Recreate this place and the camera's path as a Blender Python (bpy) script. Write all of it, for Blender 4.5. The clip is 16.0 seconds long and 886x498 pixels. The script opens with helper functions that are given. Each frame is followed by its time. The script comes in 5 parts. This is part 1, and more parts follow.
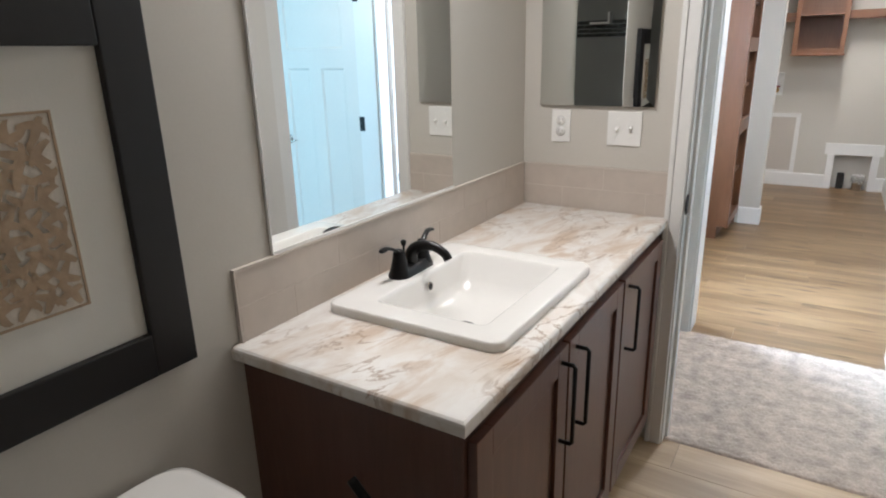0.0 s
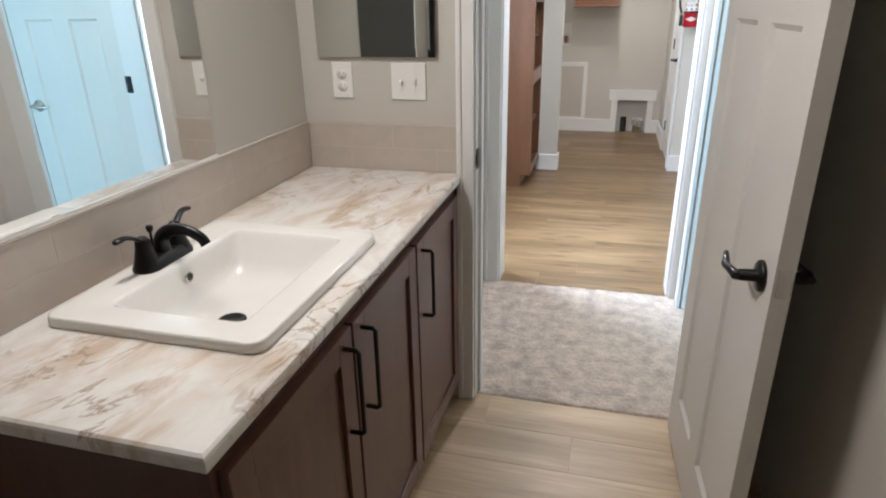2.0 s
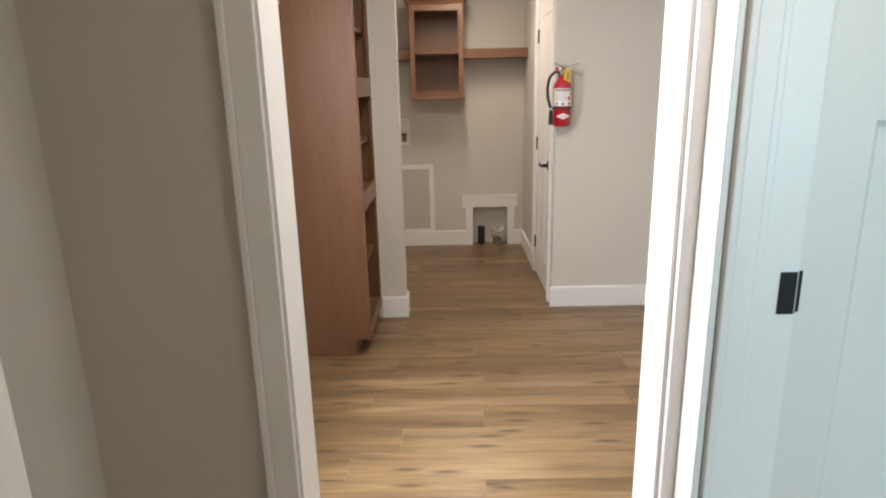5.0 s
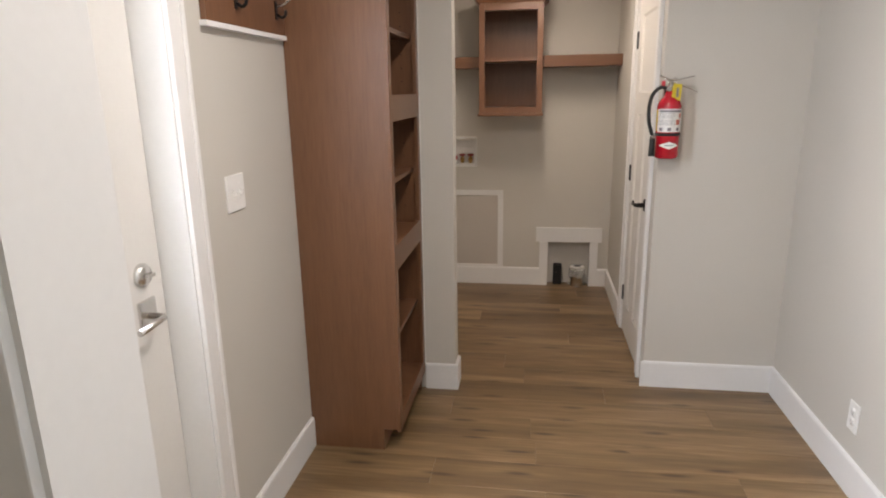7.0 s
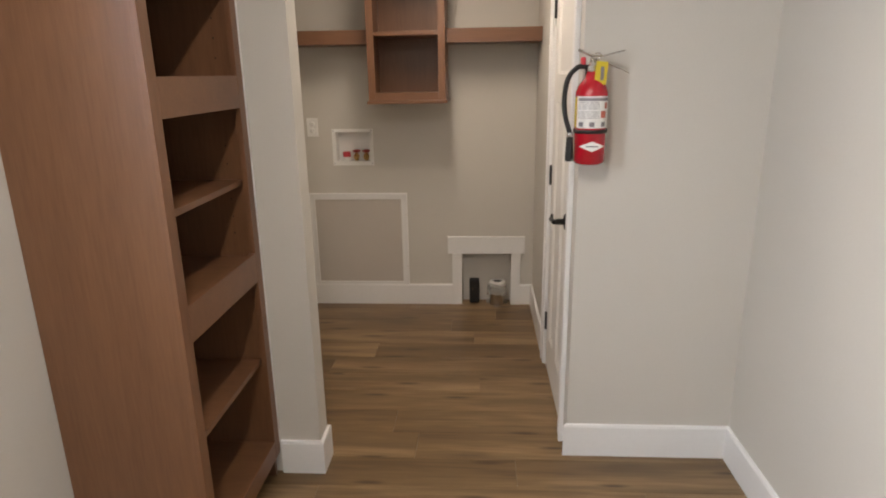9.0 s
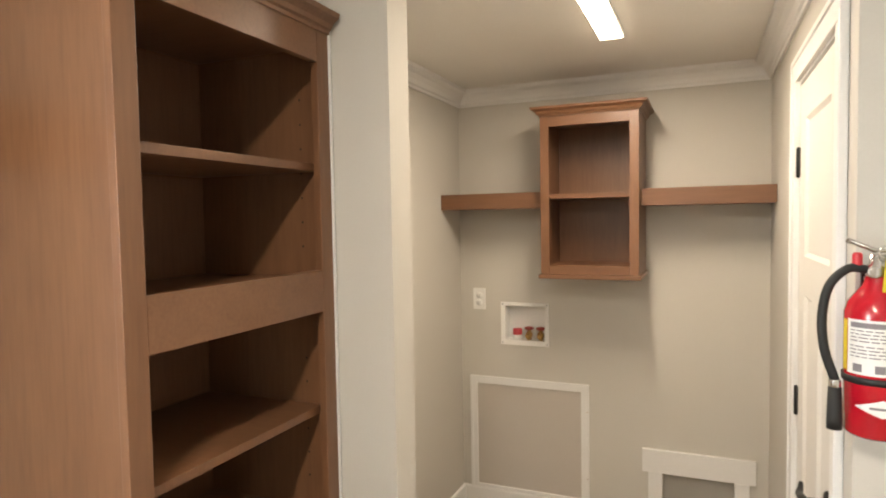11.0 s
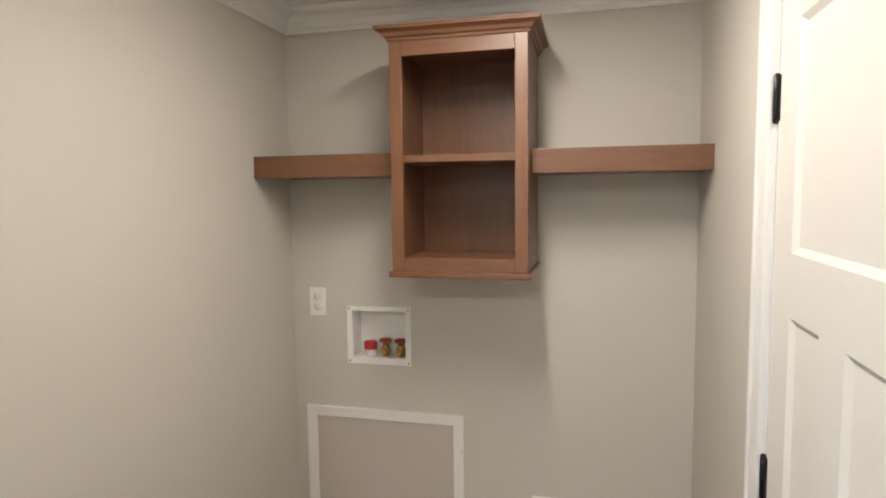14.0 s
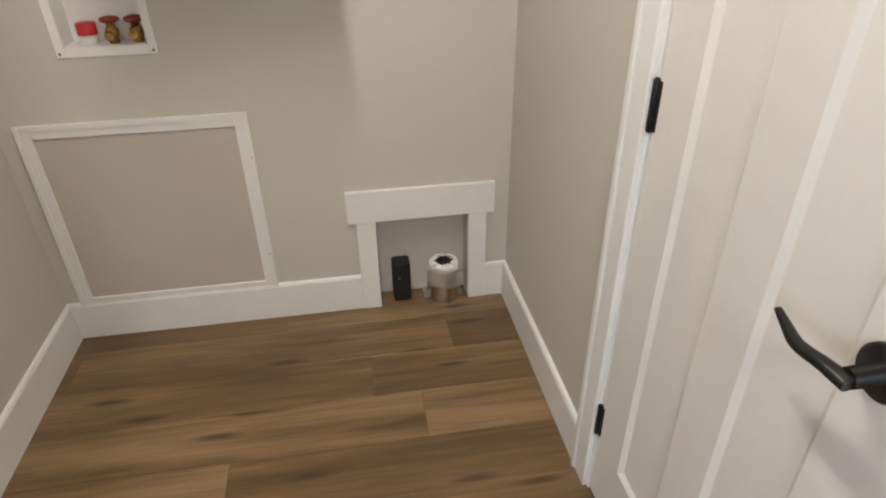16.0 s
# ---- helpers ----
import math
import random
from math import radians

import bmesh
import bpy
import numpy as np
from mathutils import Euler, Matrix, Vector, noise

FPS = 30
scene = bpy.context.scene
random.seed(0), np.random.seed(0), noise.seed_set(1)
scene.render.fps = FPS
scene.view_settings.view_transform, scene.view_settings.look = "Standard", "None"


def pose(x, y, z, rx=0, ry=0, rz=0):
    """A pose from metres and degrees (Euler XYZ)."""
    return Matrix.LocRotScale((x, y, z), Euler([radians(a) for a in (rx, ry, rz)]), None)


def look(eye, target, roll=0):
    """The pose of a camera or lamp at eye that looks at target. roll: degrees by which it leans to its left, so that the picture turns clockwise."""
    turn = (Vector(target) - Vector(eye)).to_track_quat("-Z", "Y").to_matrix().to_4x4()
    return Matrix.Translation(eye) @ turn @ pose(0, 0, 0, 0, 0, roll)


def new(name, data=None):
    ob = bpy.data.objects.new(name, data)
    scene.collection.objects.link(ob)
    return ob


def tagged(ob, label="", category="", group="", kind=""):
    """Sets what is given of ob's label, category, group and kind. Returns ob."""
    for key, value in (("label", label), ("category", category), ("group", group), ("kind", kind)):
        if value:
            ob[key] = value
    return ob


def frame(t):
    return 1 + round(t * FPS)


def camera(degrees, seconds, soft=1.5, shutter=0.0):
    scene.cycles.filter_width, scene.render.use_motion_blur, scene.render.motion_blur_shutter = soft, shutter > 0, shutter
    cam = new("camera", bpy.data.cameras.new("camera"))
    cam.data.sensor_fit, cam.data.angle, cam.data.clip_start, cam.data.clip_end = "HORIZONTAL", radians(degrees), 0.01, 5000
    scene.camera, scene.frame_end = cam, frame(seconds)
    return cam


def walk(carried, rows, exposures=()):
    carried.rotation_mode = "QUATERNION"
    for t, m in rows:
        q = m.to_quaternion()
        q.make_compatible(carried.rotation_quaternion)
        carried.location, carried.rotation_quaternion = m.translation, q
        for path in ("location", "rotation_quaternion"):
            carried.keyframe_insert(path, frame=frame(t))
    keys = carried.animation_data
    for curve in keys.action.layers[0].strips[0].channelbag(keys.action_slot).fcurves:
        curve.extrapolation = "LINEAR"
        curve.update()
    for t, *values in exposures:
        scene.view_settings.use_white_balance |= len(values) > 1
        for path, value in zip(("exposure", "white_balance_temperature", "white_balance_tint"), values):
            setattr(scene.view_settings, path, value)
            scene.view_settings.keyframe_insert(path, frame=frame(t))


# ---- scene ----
cam = camera(71.8, 16.0, soft=2.0)
METRES, EYE, TILT, LEAN, TURN = 6.1, 1.44, 0.0, 0.0, 32.3
PATH = [
    (0, (0.134, 0.949, 1.45), (-0.878, 2.563, 0.839), -1.4),
    (0.5, (0.132, 0.949, 1.427), (-0.767, 2.598, 0.741), -1.4),
    (1, (0.136, 0.948, 1.42), (-0.665, 2.628, 0.69), -1.4),
    (1.5, (0.164, 1.019, 1.417), (-0.495, 2.749, 0.661), -1.1),
    (2, (0.18, 1.151, 1.425), (-0.313, 2.938, 0.674), -1.1),
    (2.5, (0.177, 1.398, 1.438), (-0.136, 3.231, 0.703), -1.1),
    (3, (0.188, 1.665, 1.444), (0.006, 3.524, 0.728), -1.2),
    (3.5, (0.134, 1.952, 1.458), (0.043, 3.837, 0.794), -1.2),
    (4, (0.104, 2.26, 1.458), (0.087, 4.166, 0.853), -1.1),
    (4.5, (0.109, 2.577, 1.471), (0.114, 4.496, 0.905), -1.4),
    (5, (0.044, 2.851, 1.455), (0.015, 4.783, 0.938), -1.3),
    (5.2, (0.003, 2.952, 1.476), (-0.07, 4.889, 0.983), -1.3),
    (7.3, (0.136, 3.799, 1.517), (-0.157, 5.712, 1.014), -0.9),
    (7.6, (0.143, 3.909, 1.508), (-0.064, 5.83, 0.992), -0.9),
    (8.2, (0.234, 4.176, 1.5), (0.142, 6.093, 0.938), -1.1),
    (10.3, (0.433, 5.089, 1.528), (0.012, 7.007, 1.147), -1.3),
    (10.5, (0.407, 5.154, 1.558), (-0.113, 7.062, 1.258), -1.5),
    (11, (0.428, 5.302, 1.622), (-0.356, 7.139, 1.524), -1.0),
    (11.5, (0.464, 5.418, 1.669), (-0.486, 7.177, 1.706), -0.7),
    (12, (0.525, 5.543, 1.662), (-0.478, 7.271, 1.746), -0.5),
    (12.5, (0.531, 5.722, 1.656), (-0.43, 7.475, 1.714), -0.5),
    (13, (0.399, 5.902, 1.647), (-0.427, 7.724, 1.64), -0.7),
    (13.5, (0.362, 6.042, 1.625), (-0.289, 7.931, 1.542), -0.8),
    (14, (0.356, 6.216, 1.606), (-0.115, 8.151, 1.425), -0.7),
    (14.5, (0.287, 6.339, 1.591), (0.004, 8.281, 1.206), -0.8),
    (15, (0.213, 6.46, 1.487), (0.097, 8.365, 0.889), -0.8),
    (15.5, (0.125, 6.543, 1.404), (0.215, 8.338, 0.526), -0.8),
    (16, (0.185, 6.6, 1.362), (0.451, 8.281, 0.312), -0.8),
]
EXPOSURES = [
    (0, 0.08, 5550, 10), (1.5, 0.02, 5650, 10), (2.5, -0.20, 5750, 10), (3.5, -0.36, 5850, 10), (4, -0.36, 5450, 10), (4.5, -0.27, 5700, 10),
    (5, -0.42, 6800, 16), (5.2, -0.50, 7750, 26), (5.8, -0.54, 7400, 22), (7.3, -0.68, 6600, 16), (8.2, -0.72, 6600, 16),
    (10.3, -0.16, 7100, 12), (11, 0.05, 7100, 11), (11.5, 0.11, 6850, 10), (12.2, 0.14, 6500, 10), (12.5, 0.14, 6450, 10), (14, -0.13, 6150, 10), (15, -0.23, 6050, 10), (16, -0.06, 6150, 11),
]
walk(cam, [(t, look(eye, target, roll)) for t, eye, target, roll in PATH], EXPOSURES)


# ---- world, light ----
world = bpy.data.worlds.new("world")
scene.world = world
world.use_nodes = True
wn = world.node_tree
sky = wn.nodes.new("ShaderNodeTexSky")
sky.sky_type = "NISHITA"
sky.sun_disc = False
sky.sun_elevation = radians(48)
sky.sun_rotation = radians(38)
wn.links.new(sky.outputs[0], wn.nodes["Background"].inputs[0])
wn.nodes["Background"].inputs[1].default_value = 0.15

sun_data = bpy.data.lights.new("sun", "SUN")
sun_data.energy = 5.0
sun_data.angle = radians(0.5)
sun_data.color = (1.0, 0.95, 0.88)
sun = new("sun", sun_data)
sun.matrix_world = look((0, 0, 0), (-0.35, -0.45, -0.8))


def area_lamp(name, at, target, sx, sy, watts, color):
    data = bpy.data.lights.new(name, "AREA")
    data.shape = "RECTANGLE"
    data.size, data.size_y, data.energy, data.color = sx, sy, watts, color
    ob = new(name, data)
    ob.matrix_world = look(at, target)
    return ob


DAY = (0.74, 0.87, 1.0)
WARM = (1.0, 0.80, 0.60)
CEIL = 2.305
HR = 2.44
# daylight in the openings of the exterior door and of the bedroom window
area_lamp("daylight_door", (-1.20, 4.76, 1.64), (-0.60, 4.76, 1.16), 0.62, 0.60, 145, (0.78, 0.89, 1.0))
area_lamp("daylight_bedroom", (2.2, 0.35, 1.35), (1.9, 4.0, 1.0), 1.5, 1.2, 108, (0.475, 0.815, 1.0))
# lamps
area_lamp("vanity_lamp", (-0.715, 2.18, 2.06), (-0.10, 2.18, 1.30), 0.52, 0.10, 13.5, (1.0, 0.885, 0.75))
area_lamp("laundry_lamp", (0.107, 7.39, 2.281), (0.107, 7.39, 0), 0.08, 0.63, 19.5, (1.0, 0.885, 0.745))
area_lamp("room_lamp", (0.10, 4.95, 2.415), (0.10, 4.95, 0), 0.085, 0.64, 34, (1.0, 0.96, 0.91))
# unseen fill light, added to brighten the hall walls
area_lamp("hall_fill_lamp", (0.45, 3.66, 2.281), (0.45, 3.66, 0), 0.30, 0.085, 5, (1.0, 0.885, 0.745))


# ---- materials ----
def material(name, color, rough=0.5, metal=0.0, bump=0.0, scale=40.0, vary=0.08, spot=3.0, coat=0.0, dust=0.0):
    m = bpy.data.materials.new(name)
    m.use_nodes = True
    n, l = m.node_tree.nodes, m.node_tree.links
    b = n["Principled BSDF"]
    b.inputs["Roughness"].default_value = rough
    b.inputs["Metallic"].default_value = metal
    b.inputs["Coat Weight"].default_value = coat
    co = n.new("ShaderNodeTexCoord")
    big = n.new("ShaderNodeTexNoise")
    big.inputs["Scale"].default_value = spot
    big.inputs["Detail"].default_value = 4
    fine = n.new("ShaderNodeTexNoise")
    fine.inputs["Scale"].default_value = scale
    fine.inputs["Detail"].default_value = 3
    for t in (big, fine):
        l.new(co.outputs["Object"], t.inputs["Vector"])
    add = n.new("ShaderNodeMath")
    add.operation = "MULTIPLY_ADD"
    add.inputs[1].default_value = 0.6
    l.new(big.outputs[0], add.inputs[0])
    half = n.new("ShaderNodeMath")
    half.operation = "MULTIPLY"
    half.inputs[1].default_value = 0.4
    l.new(fine.outputs[0], half.inputs[0])
    l.new(half.outputs[0], add.inputs[2])
    ramp = n.new("ShaderNodeValToRGB")
    lo, hi = [max(0, c * (1 - vary)) for c in color], [min(1, c * (1 + vary)) for c in color]
    ramp.color_ramp.elements[0].position, ramp.color_ramp.elements[0].color = 0.35, (*lo, 1)
    ramp.color_ramp.elements[1].position, ramp.color_ramp.elements[1].color = 0.65, (*hi, 1)
    l.new(add.outputs[0], ramp.inputs[0])
    l.new(ramp.outputs[0], b.inputs["Base Color"])
    rr = n.new("ShaderNodeMapRange")
    rr.inputs["To Min"].default_value = max(0.02, rough - 0.08)
    rr.inputs["To Max"].default_value = min(1, rough + 0.08)
    l.new(add.outputs[0], rr.inputs[0])
    l.new(rr.outputs[0], b.inputs["Roughness"])
    if bump:
        bp = n.new("ShaderNodeBump")
        bp.inputs["Strength"].default_value = bump
        bp.inputs["Distance"].default_value = 0.002
        l.new(fine.outputs[0], bp.inputs["Height"])
        l.new(bp.outputs[0], b.inputs["Normal"])
    return m


def wood(name, dark, mid, light, rough, stretch, grain=1.0, streak=0.5):
    """Long grain along the axis that stretch squeezes."""
    m = bpy.data.materials.new(name)
    m.use_nodes = True
    n, l = m.node_tree.nodes, m.node_tree.links
    b = n["Principled BSDF"]
    co = n.new("ShaderNodeTexCoord")
    mp = n.new("ShaderNodeMapping")
    mp.inputs["Scale"].default_value = stretch
    l.new(co.outputs["Object"], mp.inputs["Vector"])
    a = n.new("ShaderNodeTexNoise")
    a.inputs["Scale"].default_value = 1.0
    a.inputs["Detail"].default_value = 6
    a.inputs["Roughness"].default_value = 0.62
    a.inputs["Distortion"].default_value = 0.6
    l.new(mp.outputs[0], a.inputs["Vector"])
    f = n.new("ShaderNodeTexNoise")
    f.inputs["Scale"].default_value = 6.0
    f.inputs["Detail"].default_value = 4
    l.new(mp.outputs[0], f.inputs["Vector"])
    mix = n.new("ShaderNodeMath")
    mix.operation = "MULTIPLY_ADD"
    mix.inputs[1].default_value = streak
    l.new(f.outputs[0], mix.inputs[0])
    sc = n.new("ShaderNodeMath")
    sc.operation = "MULTIPLY"
    sc.inputs[1].default_value = 1 - streak
    l.new(a.outputs[0], sc.inputs[0])
    l.new(sc.outputs[0], mix.inputs[2])
    ramp = n.new("ShaderNodeValToRGB")
    e = ramp.color_ramp.elements
    w = 0.16 / grain
    e[0].position, e[0].color = 0.5 - w, (*dark, 1)
    e[1].position, e[1].color = 0.5 + w, (*light, 1)
    k = e.new(0.48)
    k.color = (*mid, 1)
    l.new(mix.outputs[0], ramp.inputs[0])
    l.new(ramp.outputs[0], b.inputs["Base Color"])
    b.inputs["Roughness"].default_value = rough
    bp = n.new("ShaderNodeBump")
    bp.inputs["Strength"].default_value = 0.12
    bp.inputs["Distance"].default_value = 0.001
    l.new(f.outputs[0], bp.inputs["Height"])
    l.new(bp.outputs[0], b.inputs["Normal"])
    return m


def plank(name, dark, mid, light, rough, tone=0.16, knots=True):
    """Printed oak plank, grain along x: broad bands, fine pores, dark smudges and a few knots; tone and grain differ from piece to piece."""
    m = bpy.data.materials.new(name)
    m.use_nodes = True
    n, l = m.node_tree.nodes, m.node_tree.links
    b = n["Principled BSDF"]
    co = n.new("ShaderNodeTexCoord")
    info = n.new("ShaderNodeObjectInfo")
    mul = n.new("ShaderNodeVectorMath")
    mul.operation = "SCALE"
    mul.inputs[0].default_value = (37.0, 53.0, 11.0)
    l.new(info.outputs["Random"], mul.inputs["Scale"])

    def stretched(kind, scale, detail=4, distort=0.0):
        mp = n.new("ShaderNodeMapping")
        mp.inputs["Scale"].default_value = scale
        l.new(co.outputs["Object"], mp.inputs["Vector"])
        l.new(mul.outputs[0], mp.inputs["Location"])
        t = n.new(kind)
        t.inputs["Scale"].default_value = 1.0
        if kind == "ShaderNodeTexNoise":
            t.inputs["Detail"].default_value = detail
            t.inputs["Distortion"].default_value = distort
        l.new(mp.outputs[0], t.inputs["Vector"])
        return t

    def math_node(op, a, c, third=None):
        k = n.new("ShaderNodeMath")
        k.operation = op
        for slot, v in enumerate((a, c, third)):
            if v is None:
                continue
            if isinstance(v, (int, float)):
                k.inputs[slot].default_value = v
            else:
                l.new(v, k.inputs[slot])
        return k.outputs[0]

    def window(v, lo, hi):
        k = n.new("ShaderNodeMapRange")
        k.interpolation_type = "SMOOTHSTEP"
        k.inputs["From Min"].default_value = lo
        k.inputs["From Max"].default_value = hi
        l.new(v, k.inputs[0])
        return k.outputs[0]

    band = stretched("ShaderNodeTexNoise", (1.0, 9.0, 3.0), 5, 0.5).outputs[0]
    pore = stretched("ShaderNodeTexNoise", (5.0, 95.0, 8.0), 3).outputs[0]
    smudge = stretched("ShaderNodeTexNoise", (1.7, 20.0, 3.0), 4, 0.4).outputs[0]
    v = math_node("MULTIPLY_ADD", pore, 0.28, math_node("MULTIPLY", band, 0.72))
    v = math_node("ADD", v, math_node("MULTIPLY_ADD", info.outputs["Random"], tone, -tone / 2))
    ramp = n.new("ShaderNodeValToRGB")
    e = ramp.color_ramp.elements
    e[0].position, e[0].color = 0.34, (*[0.5 * (p + q) for p, q in zip(dark, mid)], 1)
    e[1].position, e[1].color = 0.66, (*light, 1)
    k = e.new(0.48)
    k.color = (*mid, 1)
    l.new(v, ramp.inputs[0])
    mask = math_node("MULTIPLY", window(smudge, 0.55, 0.77), 0.62)
    if knots:
        vo = stretched("ShaderNodeTexVoronoi", (2.1, 11.0, 0.5))
        vo.voronoi_dimensions = "2D"
        sep = n.new("ShaderNodeSeparateColor")
        l.new(vo.outputs["Color"], sep.inputs[0])
        eye = math_node("SUBTRACT", 1.0, window(vo.outputs["Distance"], 0.02, 0.20))
        eye = math_node("MULTIPLY", eye, math_node("GREATER_THAN", sep.outputs[0], 0.52))
        mask = math_node("MAXIMUM", mask, math_node("MULTIPLY", eye, 0.9))
    mix = n.new("ShaderNodeMixRGB")
    mix.inputs[2].default_value = (*dark, 1)
    l.new(mask, mix.inputs[0])
    l.new(ramp.outputs[0], mix.inputs[1])
    l.new(mix.outputs[0], b.inputs["Base Color"])
    b.inputs["Roughness"].default_value = rough
    bp = n.new("ShaderNodeBump")
    bp.inputs["Strength"].default_value = 0.12
    bp.inputs["Distance"].default_value = 0.001
    l.new(pore, bp.inputs["Height"])
    l.new(bp.outputs[0], b.inputs["Normal"])
    return m


def marble(name):
    """Printed marble: white and beige clouds, soft tan patches and broken brown veins running across the depth of the top."""
    m = bpy.data.materials.new(name)
    m.use_nodes = True
    n, l = m.node_tree.nodes, m.node_tree.links
    b = n["Principled BSDF"]
    co = n.new("ShaderNodeTexCoord")

    def layer(angle, scale, detail, distort, stops):
        turn = n.new("ShaderNodeMapping")
        turn.inputs["Rotation"].default_value = (0, 0, radians(angle))
        l.new(co.outputs["Object"], turn.inputs["Vector"])
        mp = n.new("ShaderNodeMapping")
        mp.inputs["Scale"].default_value = scale
        l.new(turn.outputs[0], mp.inputs["Vector"])
        t = n.new("ShaderNodeTexNoise")
        t.inputs["Scale"].default_value = 1.0
        t.inputs["Detail"].default_value = detail
        t.inputs["Roughness"].default_value = 0.6
        t.inputs["Distortion"].default_value = distort
        l.new(mp.outputs[0], t.inputs["Vector"])
        r = n.new("ShaderNodeValToRGB")
        e = r.color_ramp.elements
        e[0].position, e[0].color = stops[0][0], (*stops[0][1], 1)
        e[1].position, e[1].color = stops[-1][0], (*stops[-1][1], 1)
        for p, c in stops[1:-1]:
            k = e.new(p)
            k.color = (*c, 1)
        l.new(t.outputs[0], r.inputs[0])
        return r.outputs[0]

    def g(v):
        return (v, v, v)

    base = layer(-76, (4.0, 7.0, 5.0), 5, 0.8, ((0.32, (0.60, 0.52, 0.44)), (0.46, (0.70, 0.645, 0.585)), (0.56, (0.77, 0.745, 0.71)), (0.70, (0.66, 0.61, 0.56))))
    tan = layer(-76, (3.4, 9.5, 5.0), 6, 1.0, ((0.51, g(0.0)), (0.65, g(0.75))))
    vein = layer(-74, (3.6, 9.5, 5.0), 6, 1.2, ((0.472, g(0.0)), (0.497, g(1.0)), (0.522, g(0.0))))
    gate = layer(20, (4.5, 4.5, 4.5), 3, 0.0, ((0.45, g(0.0)), (0.58, g(0.9))))
    both = n.new("ShaderNodeMath")
    both.operation = "MULTIPLY"
    l.new(vein, both.inputs[0])
    l.new(gate, both.inputs[1])
    colour = base
    for mask, c in ((tan, (0.50, 0.365, 0.25)), (both.outputs[0], (0.31, 0.205, 0.13))):
        mix = n.new("ShaderNodeMixRGB")
        mix.inputs[2].default_value = (*c, 1)
        l.new(mask, mix.inputs[0])
        l.new(colour, mix.inputs[1])
        colour = mix.outputs[0]
    l.new(colour, b.inputs["Base Color"])
    b.inputs["Roughness"].default_value = 0.30
    return m


def glow(name, color, strength):
    m = bpy.data.materials.new(name)
    m.use_nodes = True
    b = m.node_tree.nodes["Principled BSDF"]
    b.inputs["Base Color"].default_value = (0.9, 0.9, 0.88, 1)
    b.inputs["Emission Color"].default_value = (*color, 1)
    b.inputs["Emission Strength"].default_value = strength
    return m


M_WALL = material("wall_paint", (0.548, 0.519, 0.467), 0.75, bump=0.12, scale=150, vary=0.02, spot=1.3)
M_CEIL = material("ceiling_paint", (0.78, 0.76, 0.72), 0.85, bump=0.35, scale=130, vary=0.02)
M_TRIM = material("trim_paint", (0.76, 0.75, 0.73), 0.38, bump=0.08, scale=60, vary=0.02)
M_DOOR = material("door_paint", (0.70, 0.675, 0.635), 0.42, bump=0.10, scale=70, vary=0.02)
M_STAIN = wood("stained_maple", (0.110, 0.047, 0.022), (0.156, 0.070, 0.033), (0.198, 0.093, 0.045), 0.38, (22, 22, 1.6), grain=0.55)
M_STAIN_H = wood("stained_maple_flat", (0.110, 0.047, 0.022), (0.156, 0.070, 0.033), (0.198, 0.093, 0.045), 0.38, (1.6, 22, 22), grain=0.55)
M_STAIN_DARK = wood("vanity_maple", (0.074, 0.031, 0.020), (0.105, 0.045, 0.029), (0.138, 0.062, 0.040), 0.36, (20, 20, 1.6), grain=0.5)
M_PLANK = plank("vinyl_plank", (0.056, 0.030, 0.013), (0.164, 0.099, 0.045), (0.285, 0.187, 0.097), 0.34, 0.11)
M_PLANK_BATH = plank("bath_vinyl_plank", (0.24, 0.160, 0.085), (0.42, 0.300, 0.175), (0.55, 0.41, 0.255), 0.42, 0.12, False)
M_SUBFLOOR = material("dark_joint", (0.10, 0.065, 0.042), 0.8)
M_CARPET = material("carpet_pile", (0.45, 0.375, 0.315), 0.95, bump=1.0, scale=110, vary=0.30, spot=16)
M_MARBLE = marble("marble_laminate")
M_TILE = material("glazed_tile", (0.53, 0.465, 0.405), 0.30, bump=0.05, scale=25, vary=0.06, spot=6)
M_GROUT = material("grout", (0.585, 0.525, 0.465), 0.85, bump=0.2, scale=200)
M_CERAMIC = material("white_ceramic", (0.82, 0.80, 0.765), 0.10, vary=0.01, coat=0.4)
M_PLASTIC = material("white_plastic", (0.80, 0.79, 0.76), 0.35, vary=0.015)
M_BLACK = material("black_metal", (0.007, 0.0065, 0.0065), 0.33, metal=0.0, vary=0.2)
M_BLACK.node_tree.nodes["Principled BSDF"].inputs["Specular IOR Level"].default_value = 0.3
M_FRAME = material("black_frame", (0.005, 0.0045, 0.005), 0.5, bump=0.2, scale=50, vary=0.3)
M_CHROME = material("satin_nickel", (0.62, 0.60, 0.57), 0.24, metal=1.0, vary=0.05)
M_STEEL = material("duct_steel", (0.60, 0.585, 0.56), 0.22, metal=1.0, vary=0.12, spot=18)
M_MIRROR = material("mirror_silver", (0.86, 0.88, 0.87), 0.02, metal=1.0, vary=0.0)
M_MIRROR.node_tree.nodes["Principled BSDF"].inputs["Roughness"].default_value = 0.0
for lk in list(M_MIRROR.node_tree.nodes["Principled BSDF"].inputs["Roughness"].links):
    M_MIRROR.node_tree.links.remove(lk)
M_RED = material("red_enamel", (0.43, 0.007, 0.018), 0.22, vary=0.05, coat=0.5)
M_REDCAP = material("red_plastic", (0.50, 0.02, 0.03), 0.35)
M_VALVE = material("valve_handle", (0.30, 0.045, 0.035), 0.4)
M_BRASS = material("brass", (0.55, 0.36, 0.14), 0.28, metal=1.0, vary=0.15, spot=30)
M_YELLOW = material("yellow_tag", (0.58, 0.44, 0.02), 0.5)
